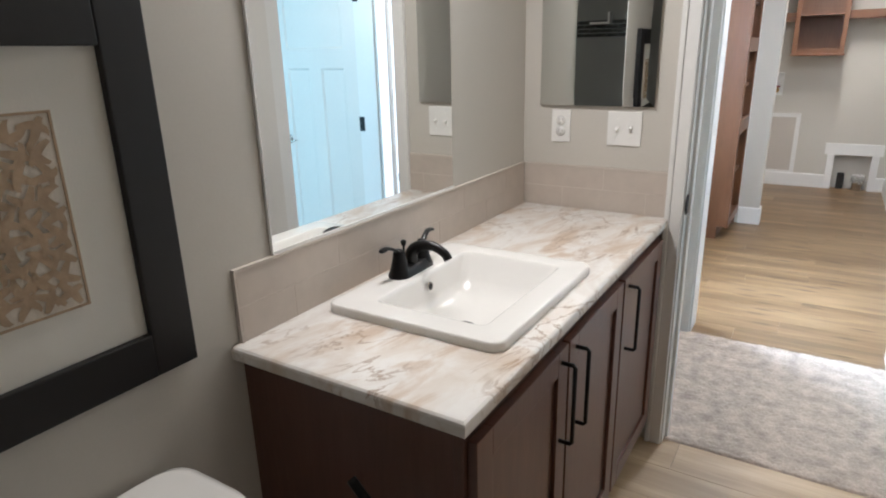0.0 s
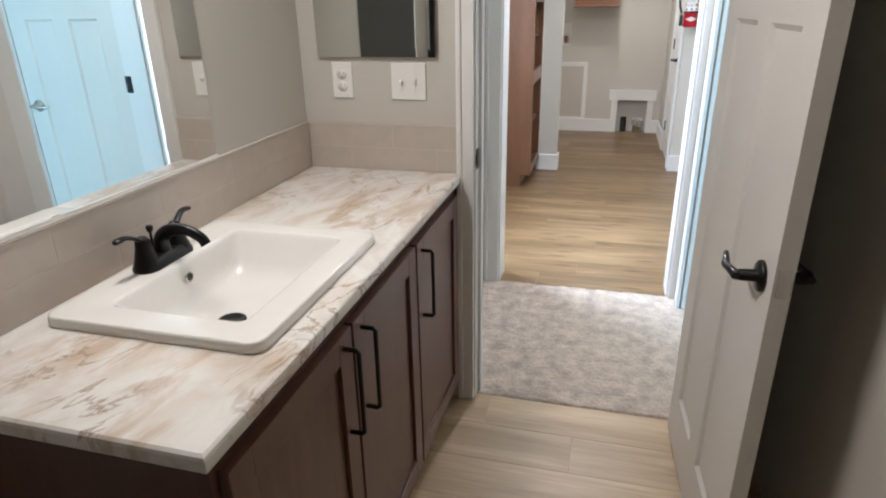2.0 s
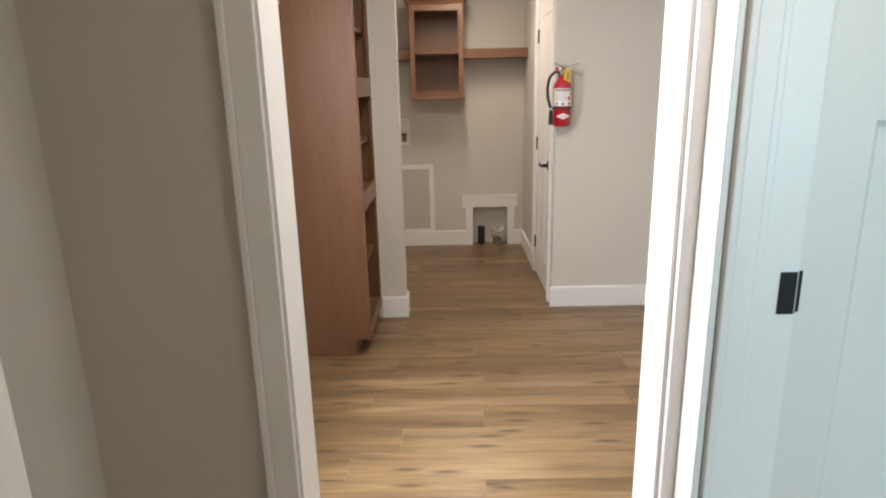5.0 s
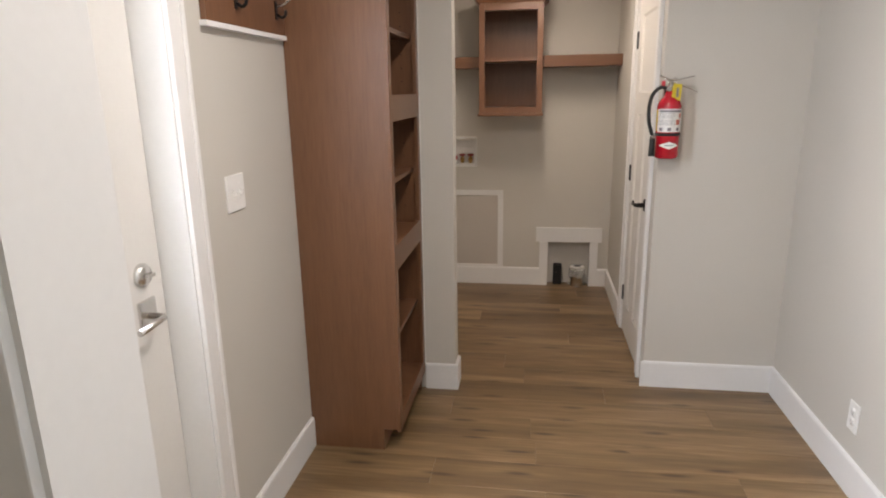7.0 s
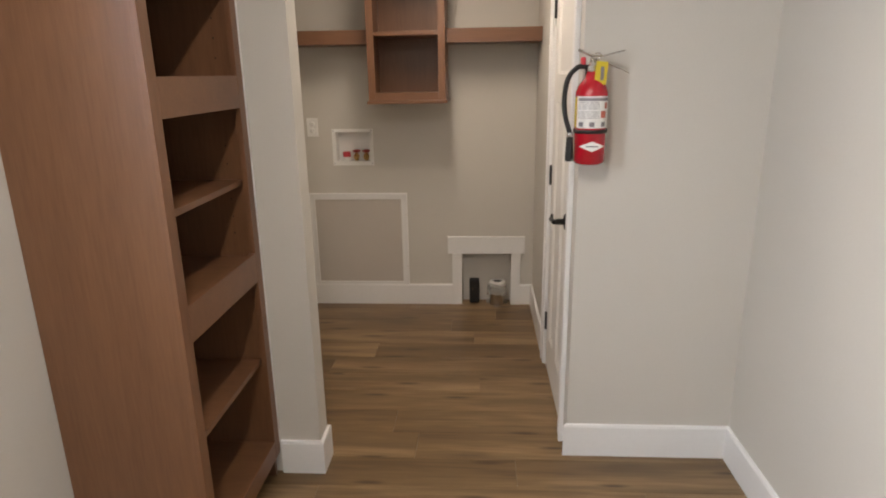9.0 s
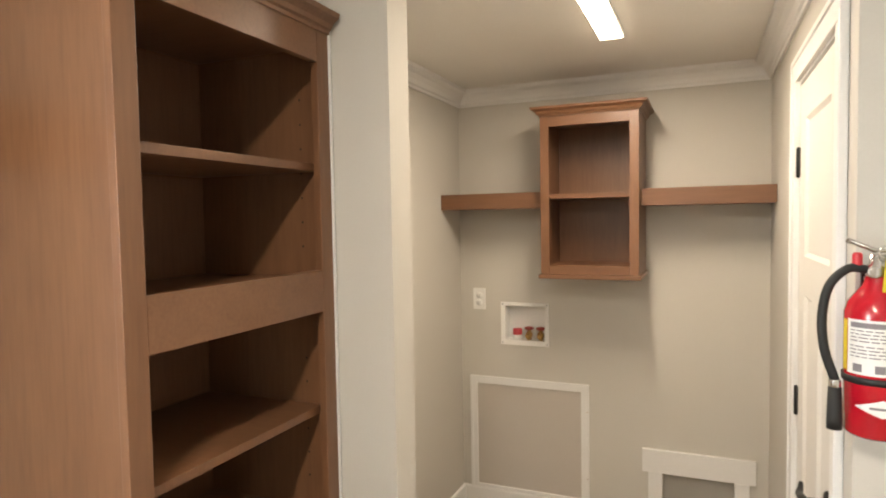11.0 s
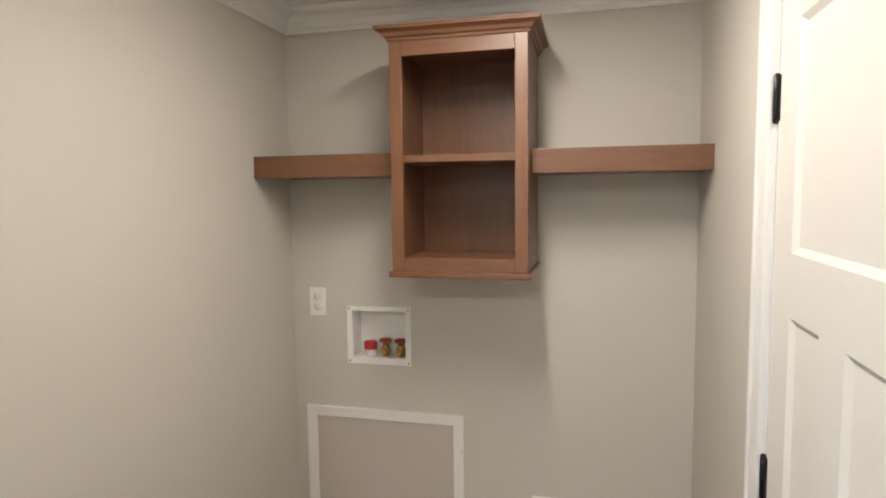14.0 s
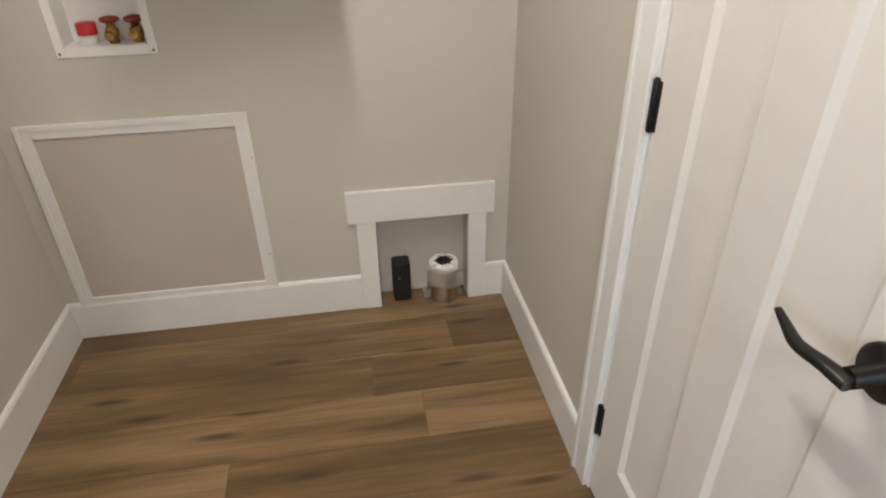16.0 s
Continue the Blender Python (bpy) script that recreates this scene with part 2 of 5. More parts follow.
# real rubber parts, and flat discs that paint the shade inside holes
M_RUBBER_SHADE = material("black_rubber_and_hole_shade", (0.008, 0.008, 0.008), 0.6)
M_SLOT = material("slot_shadow_grey", (0.40, 0.39, 0.37), 0.6)
M_LABEL = material("label_paper", (0.78, 0.76, 0.73), 0.45, vary=0.02)
M_PRINT = material("print_grey", (0.20, 0.18, 0.19), 0.5)
M_PRINT_RED = material("print_red", (0.5, 0.12, 0.08), 0.5)
M_MAT = material("picture_mat", (0.78, 0.76, 0.70), 0.9, bump=0.15, scale=300, vary=0.01)
M_PAPER = material("cut_paper_ground", (0.74, 0.68, 0.59), 0.9, bump=0.2, scale=200)
M_CUT = material("brown_cut_paper", (0.43, 0.315, 0.205), 0.85, bump=0.3, scale=90, vary=0.18, spot=20)
M_SURROUND = material("grey_surround", (0.20, 0.20, 0.185), 0.35, vary=0.06)
M_MOSAIC = material("dark_mosaic", (0.012, 0.016, 0.013), 0.15)
M_PANEL = material("access_panel_paint", (0.50, 0.455, 0.405), 0.8, bump=0.2, scale=160, vary=0.02)
M_LED = glow("lit_diffuser", (1.0, 0.86, 0.66), 14)
M_BULB = glow("lit_dome", (1.0, 0.86, 0.70), 5)
M_GRASS = material("grass", (0.38, 0.42, 0.20), 0.9, bump=0.8, scale=30, vary=0.4, spot=1.5)
M_SIDING = material("red_siding", (0.36, 0.10, 0.06), 0.7, vary=0.1)
M_ROOF = material("roof_shingle", (0.10, 0.09, 0.085), 0.9, vary=0.2)
M_GLASS = bpy.data.materials.new("clear_glass")
M_GLASS.use_nodes = True
_g = M_GLASS.node_tree.nodes["Principled BSDF"]
_g.inputs["Transmission Weight"].default_value = 1.0
_g.inputs["Roughness"].default_value = 0.0
_g.inputs["IOR"].default_value = 1.45


# ---- mesh helpers ----
def add_box(bm, x0, x1, y0, y1, z0, z1, bevel=0.0):
    vs = [bm.verts.new((x, y, z)) for x in (x0, x1) for y in (y0, y1) for z in (z0, z1)]
    fs = [bm.faces.new([vs[i] for i in q]) for q in ((0, 1, 3, 2), (4, 6, 7, 5), (0, 4, 5, 1), (2, 3, 7, 6), (0, 2, 6, 4), (1, 5, 7, 3))]
    if bevel:
        edges = list({e for f in fs for e in f.edges})
        bmesh.ops.bevel(bm, geom=edges, offset=bevel, segments=2, profile=0.6, affect="EDGES")
    return bm


def boxes(*bs, bevel=0.0):
    bm = bmesh.new()
    for b in bs:
        add_box(bm, *b, bevel=bevel)
    return bm


def lathe(bm, profile, at=(0, 0, 0), axis="z", seg=28, cap=True):
    """Turn a list of (radius, height) round an axis."""
    rings = []
    for r, h in profile:
        ring = []
        for i in range(seg):
            a = 2 * math.pi * i / seg
            u, v = r * math.cos(a), r * math.sin(a)
            p = {"z": (u, v, h), "x": (h, u, v), "y": (v, h, u)}[axis]
            ring.append(bm.verts.new((p[0] + at[0], p[1] + at[1], p[2] + at[2])))
        rings.append(ring)
    for a, b in zip(rings, rings[1:]):
        for i in range(seg):
            f = bm.faces.new((a[i], a[(i + 1) % seg], b[(i + 1) % seg], b[i]))
            f.smooth = True
    if cap:
        bm.faces.new(list(reversed(rings[0])))
        bm.faces.new(rings[-1])
    return bm


def tube(bm, pts, radii, seg=12, squash=1.0):
    """A round bar through points; radii is one radius or one for each point."""
    pts = [Vector(p) for p in pts]
    if not isinstance(radii, (list, tuple)):
        radii = [radii] * len(pts)
    rings, side = [], None
    for i, p in enumerate(pts):
        d = (pts[min(i + 1, len(pts) - 1)] - pts[max(i - 1, 0)]).normalized()
        if side is None:
            side = d.cross(Vector((0, 0, 1)) if abs(d.z) < 0.9 else Vector((0, 1, 0))).normalized()
        side = (side - d * side.dot(d)).normalized()
        up = side.cross(d)
        rings.append([bm.verts.new(p + radii[i] * (math.cos(2 * math.pi * k / seg) * side + squash * math.sin(2 * math.pi * k / seg) * up)) for k in range(seg)])
    for a, b in zip(rings, rings[1:]):
        for k in range(seg):
            f = bm.faces.new((a[k], a[(k + 1) % seg], b[(k + 1) % seg], b[k]))
            f.smooth = True
    bm.faces.new(list(reversed(rings[0])))
    bm.faces.new(rings[-1])
    return bm


def arc(points, n=8):
    """A smooth curve through points."""
    ps = [Vector(p) for p in points]
    out = []
    for i in range(len(ps) - 1):
        a, b, c, d = ps[max(i - 1, 0)], ps[i], ps[i + 1], ps[min(i + 2, len(ps) - 1)]
        for k in range(n):
            t = k / n
            out.append(0.5 * (2 * b + (c - a) * t + (2 * a - 5 * b + 4 * c - d) * t * t + (3 * b - a - 3 * c + d) * t ** 3))
    return out + [ps[-1]]


def mesh_of(name, bm, mat):
    bmesh.ops.recalc_face_normals(bm, faces=bm.faces[:])
    me = bpy.data.meshes.new(name)
    bm.to_mesh(me)
    bm.free()
    me.materials.append(mat)
    return me


def part(name, bm, mat, parent=None, label=""):
    ob = new(name, mesh_of(name, bm, mat))
    if parent is not None:
        ob.parent = parent
    return tagged(ob, label)


def thing(name, label, category, group=""):
    ob = new(name)
    ob.empty_display_size = 0.05
    return tagged(ob, label, category, group)


def setting(name, bm, mat, label="", category=""):
    return tagged(part(name, bm, mat), label, category, "", "structure")


def extrude_profile(bm, profile, p0, p1, out, miter0=0.0, miter1=0.0):
    """A moulding: profile points (out, up) carried from p0 to p1; out is the way into the room. Mitres lengthen or shorten by the profile's out."""
    p0, p1, out = Vector(p0), Vector(p1), Vector(out)
    d = (p1 - p0).normalized()
    a = [bm.verts.new(p0 + out * o + Vector((0, 0, u)) + d * (miter0 * o)) for o, u in profile]
    b = [bm.verts.new(p1 + out * o + Vector((0, 0, u)) + d * (miter1 * o)) for o, u in profile]
    n = len(profile)
    for i in range(n):
        bm.faces.new((a[i], a[(i + 1) % n], b[(i + 1) % n], b[i]))
    bm.faces.new(a)
    bm.faces.new(list(reversed(b)))
    return bm


# ---- structure ----
H = CEIL
BX0, BX1 = -0.835, 0.72          # bathroom side walls
RX0, RX1 = -0.820, 1.344         # room side walls
LX0, LX1 = -0.806, 0.708         # laundry side walls
Y_TUB, Y_BATH, Y_HALL = 0.0, 3.09, 3.19
Y_OPEN0, Y_OPEN1 = 4.15, 4.30    # wall with the cased opening
Y_JUT, Y_BACK = 6.752, 8.44
DOOR_H = 2.03

setting("wall_west_bath", boxes((BX0 - 0.15, BX0, -0.12, Y_HALL, 0, H)), M_WALL, "greige painted bathroom wall behind the vanity", "wall")
setting("wall_south_bath", boxes((BX0, BX1, -0.12, Y_TUB, 0, H)), M_WALL, "greige painted wall behind the tub", "wall")
setting("wall_east_bath", boxes((BX1, BX1 + 0.1, -0.12, Y_BATH, 0, H)), M_WALL, "greige painted bathroom wall behind the open door", "wall")
DJ0, DJ1 = -0.236, 0.515         # bathroom doorway
setting("wall_north_bath", boxes((BX0, DJ0 - 0.018, Y_BATH, Y_HALL, 0, H), (DJ1 + 0.018, BX1 + 0.1, Y_BATH, Y_HALL, 0, H), (DJ0 - 0.018, DJ1 + 0.018, Y_BATH, Y_HALL, DOOR_H + 0.02, H)),
        M_WALL, "greige painted partition with the bathroom doorway", "wall")
setting("wall_west_hall", boxes((RX0 - 0.165, RX0, Y_HALL, Y_OPEN0, 0, H)), M_WALL, "greige painted wall beside the carpet", "wall")
OJ0, OJ1 = -0.346, 0.54          # cased opening
setting("wall_opening", boxes((RX0 - 0.165, OJ0, Y_OPEN0, Y_OPEN1, 0, HR), (OJ1, 0.582, Y_OPEN0, Y_OPEN1, 0, HR), (OJ0, OJ1, Y_OPEN0, Y_OPEN1, 2.06, HR)),
        M_WALL, "greige painted wall with a cased opening", "wall")
CD0, CD1 = 0.745, 1.465          # closet door in the bedroom wall
setting("wall_bedroom_north", boxes((0.582, CD0 - 0.012, 4.045, Y_OPEN1, 0, HR), (CD1 + 0.012, 4.2, 4.045, Y_OPEN1, 0, HR), (CD0 - 0.012, CD1 + 0.012, 4.045, Y_OPEN1, DOOR_H + 0.012, HR), (CD0 - 0.012, CD1 + 0.012, 4.11, Y_OPEN1, 0, DOOR_H + 0.012)),
        M_WALL, "greige painted bedroom wall with a closed door", "wall")
setting("wall_bedroom_east", boxes((4.2, 4.3, 0.2, Y_OPEN1, 0, H)), M_WALL, "greige painted bedroom wall", "wall")
setting("wall_bedroom_south", boxes((BX1 + 0.1, 1.4, 0.2, 0.3, 0, H), (3.0, 4.2, 0.2, 0.3, 0, H), (1.4, 3.0, 0.2, 0.3, 0, 0.7), (1.4, 3.0, 0.2, 0.3, 2.0, H)),
        M_WALL, "greige painted bedroom wall with a window opening", "wall")
ED0, ED1 = 4.310, 5.222          # exterior door
setting("wall_west_room", boxes((RX0 - 0.165, RX0, Y_OPEN1, ED0 - 0.02, 0, HR), (RX0 - 0.165, RX0, ED1 + 0.02, 6.60, 0, HR), (RX0 - 0.165, RX0, ED0 - 0.02, ED1 + 0.02, 2.06, HR)),
        M_WALL, "greige painted wall with the exterior door", "wall")
setting("wall_east_room", boxes((RX1, RX1 + 0.1, 5.2, Y_JUT + 0.1, 0, HR)), M_WALL, "pale greige painted wall with a low outlet", "wall")
# open side is invented; these unseen walls shut out sun and sky
setting("wall_east_room_closure", boxes((3.2, 3.3, Y_OPEN1, 5.2, 0, HR), (RX1 + 0.1, 3.2, 5.2, 5.3, 0, HR)), M_WALL, "unseen made-up greige wall closing the open side", "wall")
setting("wall_column", boxes((RX0, -0.258, 6.60, 6.705, 0, HR), (-0.258, LX1, 6.60, 6.705, H, HR)), M_WALL, "greige painted stub wall beside the pantry", "wall")
LD0, LD1 = 6.918, 7.552          # laundry closet door
setting("wall_jut", boxes((LX1, RX1, Y_JUT, LD0 - 0.014, 0, HR)), M_WALL, "pale greige painted wall end with the extinguisher", "wall")
setting("wall_east_laundry", boxes((LX1, LX1 + 0.1, LD1 + 0.014, Y_BACK, 0, H), (LX1, LX1 + 0.1, LD0 - 0.014, LD1 + 0.014, DOOR_H + 0.012, H), (LX1 + 0.06, LX1 + 0.1, LD0 - 0.014, LD1 + 0.014, 0, DOOR_H + 0.012)),
        M_WALL, "greige painted laundry wall with a closed door", "wall")
setting("wall_west_laundry", boxes((LX0 - 0.18, LX0, 6.705, Y_BACK, 0, H)), M_WALL, "warm greige painted laundry wall", "wall")
CB0, CB1, CBZ = 0.243, 0.565, 0.355   # low recess
WB = (-0.560, -0.332, 0.962, 1.158)   # washer box hole
setting("wall_back_laundry", boxes(
    (LX0 - 0.18, WB[0], Y_BACK, Y_BACK + 0.12, 0, H), (WB[1], CB0, Y_BACK, Y_BACK + 0.12, 0, H), (WB[0], WB[1], Y_BACK, Y_BACK + 0.12, 0, WB[2]), (WB[0], WB[1], Y_BACK, Y_BACK + 0.12, WB[3], H),
    (CB1, LX1 + 0.1, Y_BACK, Y_BACK + 0.12, 0, H), (CB0, CB1, Y_BACK, Y_BACK + 0.12, CBZ, H), (CB0, CB1, Y_BACK + 0.075, Y_BACK + 0.12, 0, CBZ)),
    M_WALL, "greige painted laundry back wall with a low recess", "wall")
setting("ceiling", boxes((-1.0, 4.3, -0.12, 4.045, H, H + 0.1), (-1.0, 0.582, 4.045, Y_OPEN0, H, H + 0.1)), M_CEIL, "white textured ceiling", "ceiling")
setting("ceiling_room", boxes((-1.0, 4.3, Y_OPEN0 - 0.1, 6.87, HR, HR + 0.1)), M_CEIL, "white textured room ceiling", "ceiling")
setting("ceiling_laundry", boxes((-1.0, LX1 + 0.1, 6.706, Y_BACK + 0.12, H, H + 0.1)), M_CEIL, "white textured laundry ceiling", "ceiling")
setting("floor_slab", boxes((-1.0, 4.3, -0.12, Y_BACK + 0.12, -0.41, -0.012)), M_SUBFLOOR, "dark subfloor under the planks", "floor")


# ---- trim ----
def baseboard(runs, name="baseboard"):
    bm = bmesh.new()
    prof = [(0.0, 0.0), (0.014, 0.0), (0.014, 0.130), (0.010, 0.138), (0.0, 0.140)]
    for p0, p1, out, m0, m1 in runs:
        extrude_profile(bm, prof, (*p0, 0), (*p1, 0), (*out, 0), m0, m1)
    return setting(name, bm, M_TRIM, "white painted square-edged baseboard", "baseboard")


baseboard([((LX0, 6.705), (LX0, Y_BACK), (1, 0), 0, -1), ((LX0, Y_BACK), (0.178, Y_BACK), (0, -1), 1, 0), ((0.628, Y_BACK), (LX1, Y_BACK), (0, -1), 0, -1),
           ((LX1, Y_BACK), (LX1, LD1 + 0.09), (-1, 0), 1, 0), ((LX1 - 0.001, Y_JUT), (RX1, Y_JUT), (0, -1), -1, -1), ((RX1, Y_JUT), (RX1, 5.2), (-1, 0), 1, 0),
           ((-0.412, 6.60), (-0.258, 6.60), (0, -1), 0, 1), ((-0.258, 6.60), (-0.258, 6.705), (1, 0), -1, 1), ((-0.258, 6.705), (LX0, 6.705), (0, 1), -1, 0)])
baseboard([((RX0, ED1 + 0.095), (RX0, 5.998), (1, 0), 0, 0)])
baseboard([((RX0, Y_OPEN0), (OJ0 - 0.082, Y_OPEN0), (0, -1), 1, 0), ((RX0, Y_HALL), (RX0, Y_OPEN0), (1, 0), 0, -1)])
baseboard([((BX1, 2.2), (BX1, 0.8), (-1, 0), 0, 0), ((BX0, 0.8), (BX0, 1.69), (1, 0), 0, 0)])

CROWN = [(0.0, 0.0), (0.010, 0.0), (0.013, 0.010), (0.022, 0.016), (0.030, 0.034), (0.046, 0.052), (0.062, 0.060), (0.070, 0.066), (0.072, 0.083), (0.0, 0.083)]
for name, zc, runs in (
        ("crown_trim", H - 0.083, (((LX0, 6.705), (LX0, Y_BACK), (1, 0), 0, -1), ((LX0, Y_BACK), (LX1, Y_BACK), (0, -1), 1, -1), ((LX1, Y_BACK), (LX1, 6.705), (-1, 0), 1, 0))),
        ("crown_trim_room", HR - 0.083, (((RX1, Y_JUT), (RX1, 5.2), (-1, 0), 1, 0), ((LX1, Y_JUT), (RX1, Y_JUT), (0, -1), 0, -1), ((RX0, Y_OPEN1), (RX0, 6.60), (1, 0), 0, -1), ((RX0, 6.60), (LX1, 6.60), (0, -1), 1, 0)))):
    bm = bmesh.new()
    for p0, p1, out, m0, m1 in runs:
        extrude_profile(bm, CROWN, (*p0, zc), (*p1, zc), (*out, 0), m0, m1)
    setting(name, bm, M_TRIM, "white stepped crown moulding under the ceiling", "crown moulding")


def casing(name, axis, at, out, a0, a1, top, w=0.076, label="white painted door casing", head=True, sides=(True, True), stepped=False):
    """Flat casing with a rounded back band, and a thinner inner lip if stepped, round an opening a0..a1 in the wall plane at; out is +1 or -1."""
    bm = bmesh.new()
    inner = 0.0165 if stepped else 0.0

    def piece(u0, u1, z0, z1):
        d0, d1 = sorted((at, at + out * 0.015))
        if axis == "y":
            add_box(bm, u0, u1, d0, d1, z0, z1, 0.003)
        else:
            add_box(bm, d0, d1, u0, u1, z0, z1, 0.003)

    def lip(u0, u1, z0, z1):
        d0, d1 = sorted((at, at + out * 0.0105))
        if axis == "y":
            add_box(bm, u0, u1, d0, d1, z0, z1, 0.0025)
        else:
            add_box(bm, d0, d1, u0, u1, z0, z1, 0.0025)

    def band(u0, u1, z0, z1):
        d0, d1 = sorted((at, at + out * 0.020))
        if axis == "y":
            add_box(bm, u0, u1, d0, d1, z0, z1, 0.004)
        else:
            add_box(bm, d0, d1, u0, u1, z0, z1, 0.004)
    if sides[0]:
        piece(a0 - w + 0.018, a0 - inner, 0, top + 0.001)
        if stepped:
            lip(a0 - 0.016, a0, 0, top + 0.001)
        band(a0 - w, a0 - w + 0.0175, 0, top + w)
    if sides[1]:
        piece(a1 + inner, a1 + w - 0.018, 0, top + 0.001)
        if stepped:
            lip(a1, a1 + 0.016, 0, top + 0.001)
        band(a1 + w - 0.0175, a1 + w, 0, top + w)
    if head:
        piece(a0 - w + 0.018, a1 + w - 0.018, top + 0.0015, top + w - 0.018)
        band(a0 - w + 0.018, a1 + w - 0.018, top + w - 0.0175, top + w)
    return setting(name, bm, M_TRIM, label, "door casing")


# cased opening
setting("opening_jamb", boxes((OJ0, OJ0 + 0.014, Y_OPEN0 - 0.002, Y_OPEN1 + 0.002, 0, 2.046), (OJ1 - 0.014, OJ1, Y_OPEN0 - 0.002, Y_OPEN1 + 0.002, 0, 2.046), (OJ0, OJ1, Y_OPEN0 - 0.002, Y_OPEN1 + 0.002, 2.046, 2.06)), M_TRIM, "white painted jamb lining the opening", "door jamb")
casing("opening_casing", "y", Y_OPEN0, -1, OJ0 + 0.006, OJ1 - 0.004, 2.05, sides=(True, False), head=False)
setting("opening_return_trim", boxes((OJ1 - 0.004, 0.586, 4.128, 4.1495, 0, 2.1), (0.566, 0.5815, 4.03, 4.1275, 0, 2.1), bevel=0.003), M_TRIM, "white painted corner trim at the opening", "trim")
casing("opening_casing_room", "y", Y_OPEN1, 1, OJ0 + 0.006, OJ1 - 0.006, 2.05)
# bathroom doorway
setting("bath_door_jamb", boxes((DJ0 - 0.018, DJ0, Y_BATH - 0.002, Y_HALL + 0.002, 0, DOOR_H + 0.002), (DJ1, DJ1 + 0.018, Y_BATH - 0.002, Y_HALL + 0.002, 0, DOOR_H + 0.002), (DJ0 - 0.018, DJ1 + 0.018, Y_BATH - 0.002, Y_HALL + 0.002, DOOR_H + 0.002, DOOR_H + 0.02),
                                (DJ0, DJ0 + 0.011, Y_BATH + 0.040, Y_BATH + 0.075, 0, DOOR_H), bevel=0.002), M_TRIM, "white painted bathroom door jamb with a stop", "door jamb")
casing("bath_door_casing", "y", Y_BATH, -1, DJ0 - 0.006, DJ1 + 0.006, DOOR_H + 0.006, w=0.057)
casing("bath_door_casing_hall", "y", Y_HALL, 1, DJ0 - 0.006, DJ1 + 0.006, DOOR_H + 0.006, w=0.057)
strike = thing("strike_plate", "black metal strike plate set in the door jamb", "strike plate")
part("plate", boxes((DJ0 - 0.001, DJ0 + 0.0025, Y_BATH + 0.004, Y_BATH + 0.036, 0.905, 0.972), bevel=0.001), M_BLACK, strike)
part("lip", boxes((DJ0 - 0.001, DJ0 + 0.004, Y_BATH - 0.004, Y_BATH + 0.0035, 0.92, 0.957), bevel=0.001), M_BLACK, strike)


# ---- doors ----
def panel_door(name, label, width, height=2.02, thick=0.035):
    """A moulded three-panel door: one wide panel over two tall ones. Local x runs from the hinge, y is the thickness."""
    door = thing(name, label, "door")
    st, mid, top, lock, bot = 0.112, 0.105, 0.112, 0.118, 0.20
    zl = 1.372
    h = thick / 2
    for kind, x0, x1, z0, z1 in (("stile", 0, st, 0.01, height), ("stile", width - st, width, 0.01, height), ("rail", st, width - st, height - top, height), ("rail", st, width - st, zl, zl + lock), ("rail", st, width - st, 0.01, bot), ("mullion", width / 2 - mid / 2, width / 2 + mid / 2, bot, zl)):
        part(kind, boxes((x0, x1, -h, h, z0, z1)), M_DOOR, door)
    # sunk panels with sloped sticking
    for x0, x1, z0, z1 in ((st, width - st, zl + lock, height - top), (st, width / 2 - mid / 2, bot, zl), (width / 2 + mid / 2, width - st, bot, zl)):
        bm = bmesh.new()
        g = 0.012
        for s in (-1, 1):
            a = [(x0, z0), (x1, z0), (x1, z1), (x0, z1)]
            b = [(x0 + g, z0 + g), (x1 - g, z0 + g), (x1 - g, z1 - g), (x0 + g, z1 - g)]
            va = [bm.verts.new((x, s * (h - 0.0002), z)) for x, z in a]
            vb = [bm.verts.new((x, s * (h - 0.0085), z)) for x, z in b]
            for i in range(4):
                bm.faces.new((va[i], va[(i + 1) % 4], vb[(i + 1) % 4], vb[i]))
            bm.faces.new(vb)
        part("panel", bm, M_DOOR, door)
    return door


def lever(door, x, z, side, toward, thick=0.035, mat=M_BLACK):
    """Rose, neck and lever on one face of a door; toward is the way along x that the lever points."""
    y = side * thick / 2
    rose = part("rose", lathe(bmesh.new(), [(0.033, 0.0), (0.033, side * 0.006), (0.029, side * 0.010), (0.013, side * 0.012), (0.012, side * 0.045)], (x, y, z), "y"), mat, door)
    e = y + side * 0.050
    pts = arc([(x - toward * 0.010, e, z), (x + toward * 0.02, e + side * 0.004, z + 0.001), (x + toward * 0.060, e + side * 0.006, z - 0.004), (x + toward * 0.090, e, z - 0.001), (x + toward * 0.114, e - side * 0.004, z + 0.005)], 5)
    n = len(pts)
    part("lever", tube(bmesh.new(), pts, [0.0115 - 0.0075 * (i / n) ** 1.6 for i in range(n)], 12, 0.7), mat, rose)


def hinge(door, x, z, side, thick=0.035, spread=0.045, mat=M_BLACK):
    y = side * (thick / 2 + 0.004)
    k = part("hinge", lathe(bmesh.new(), [(0.003, -0.049), (0.0065, -0.045), (0.0065, 0.045), (0.003, 0.049)], (x, y, z), "z", 12), mat, door)
    bm = boxes((x - 0.010, x + 0.014, y - 0.003 - side * 0.004, y + 0.003 - side * 0.004, z - 0.044, z + 0.044))
    part("hinge_leaf", bm, mat, k)


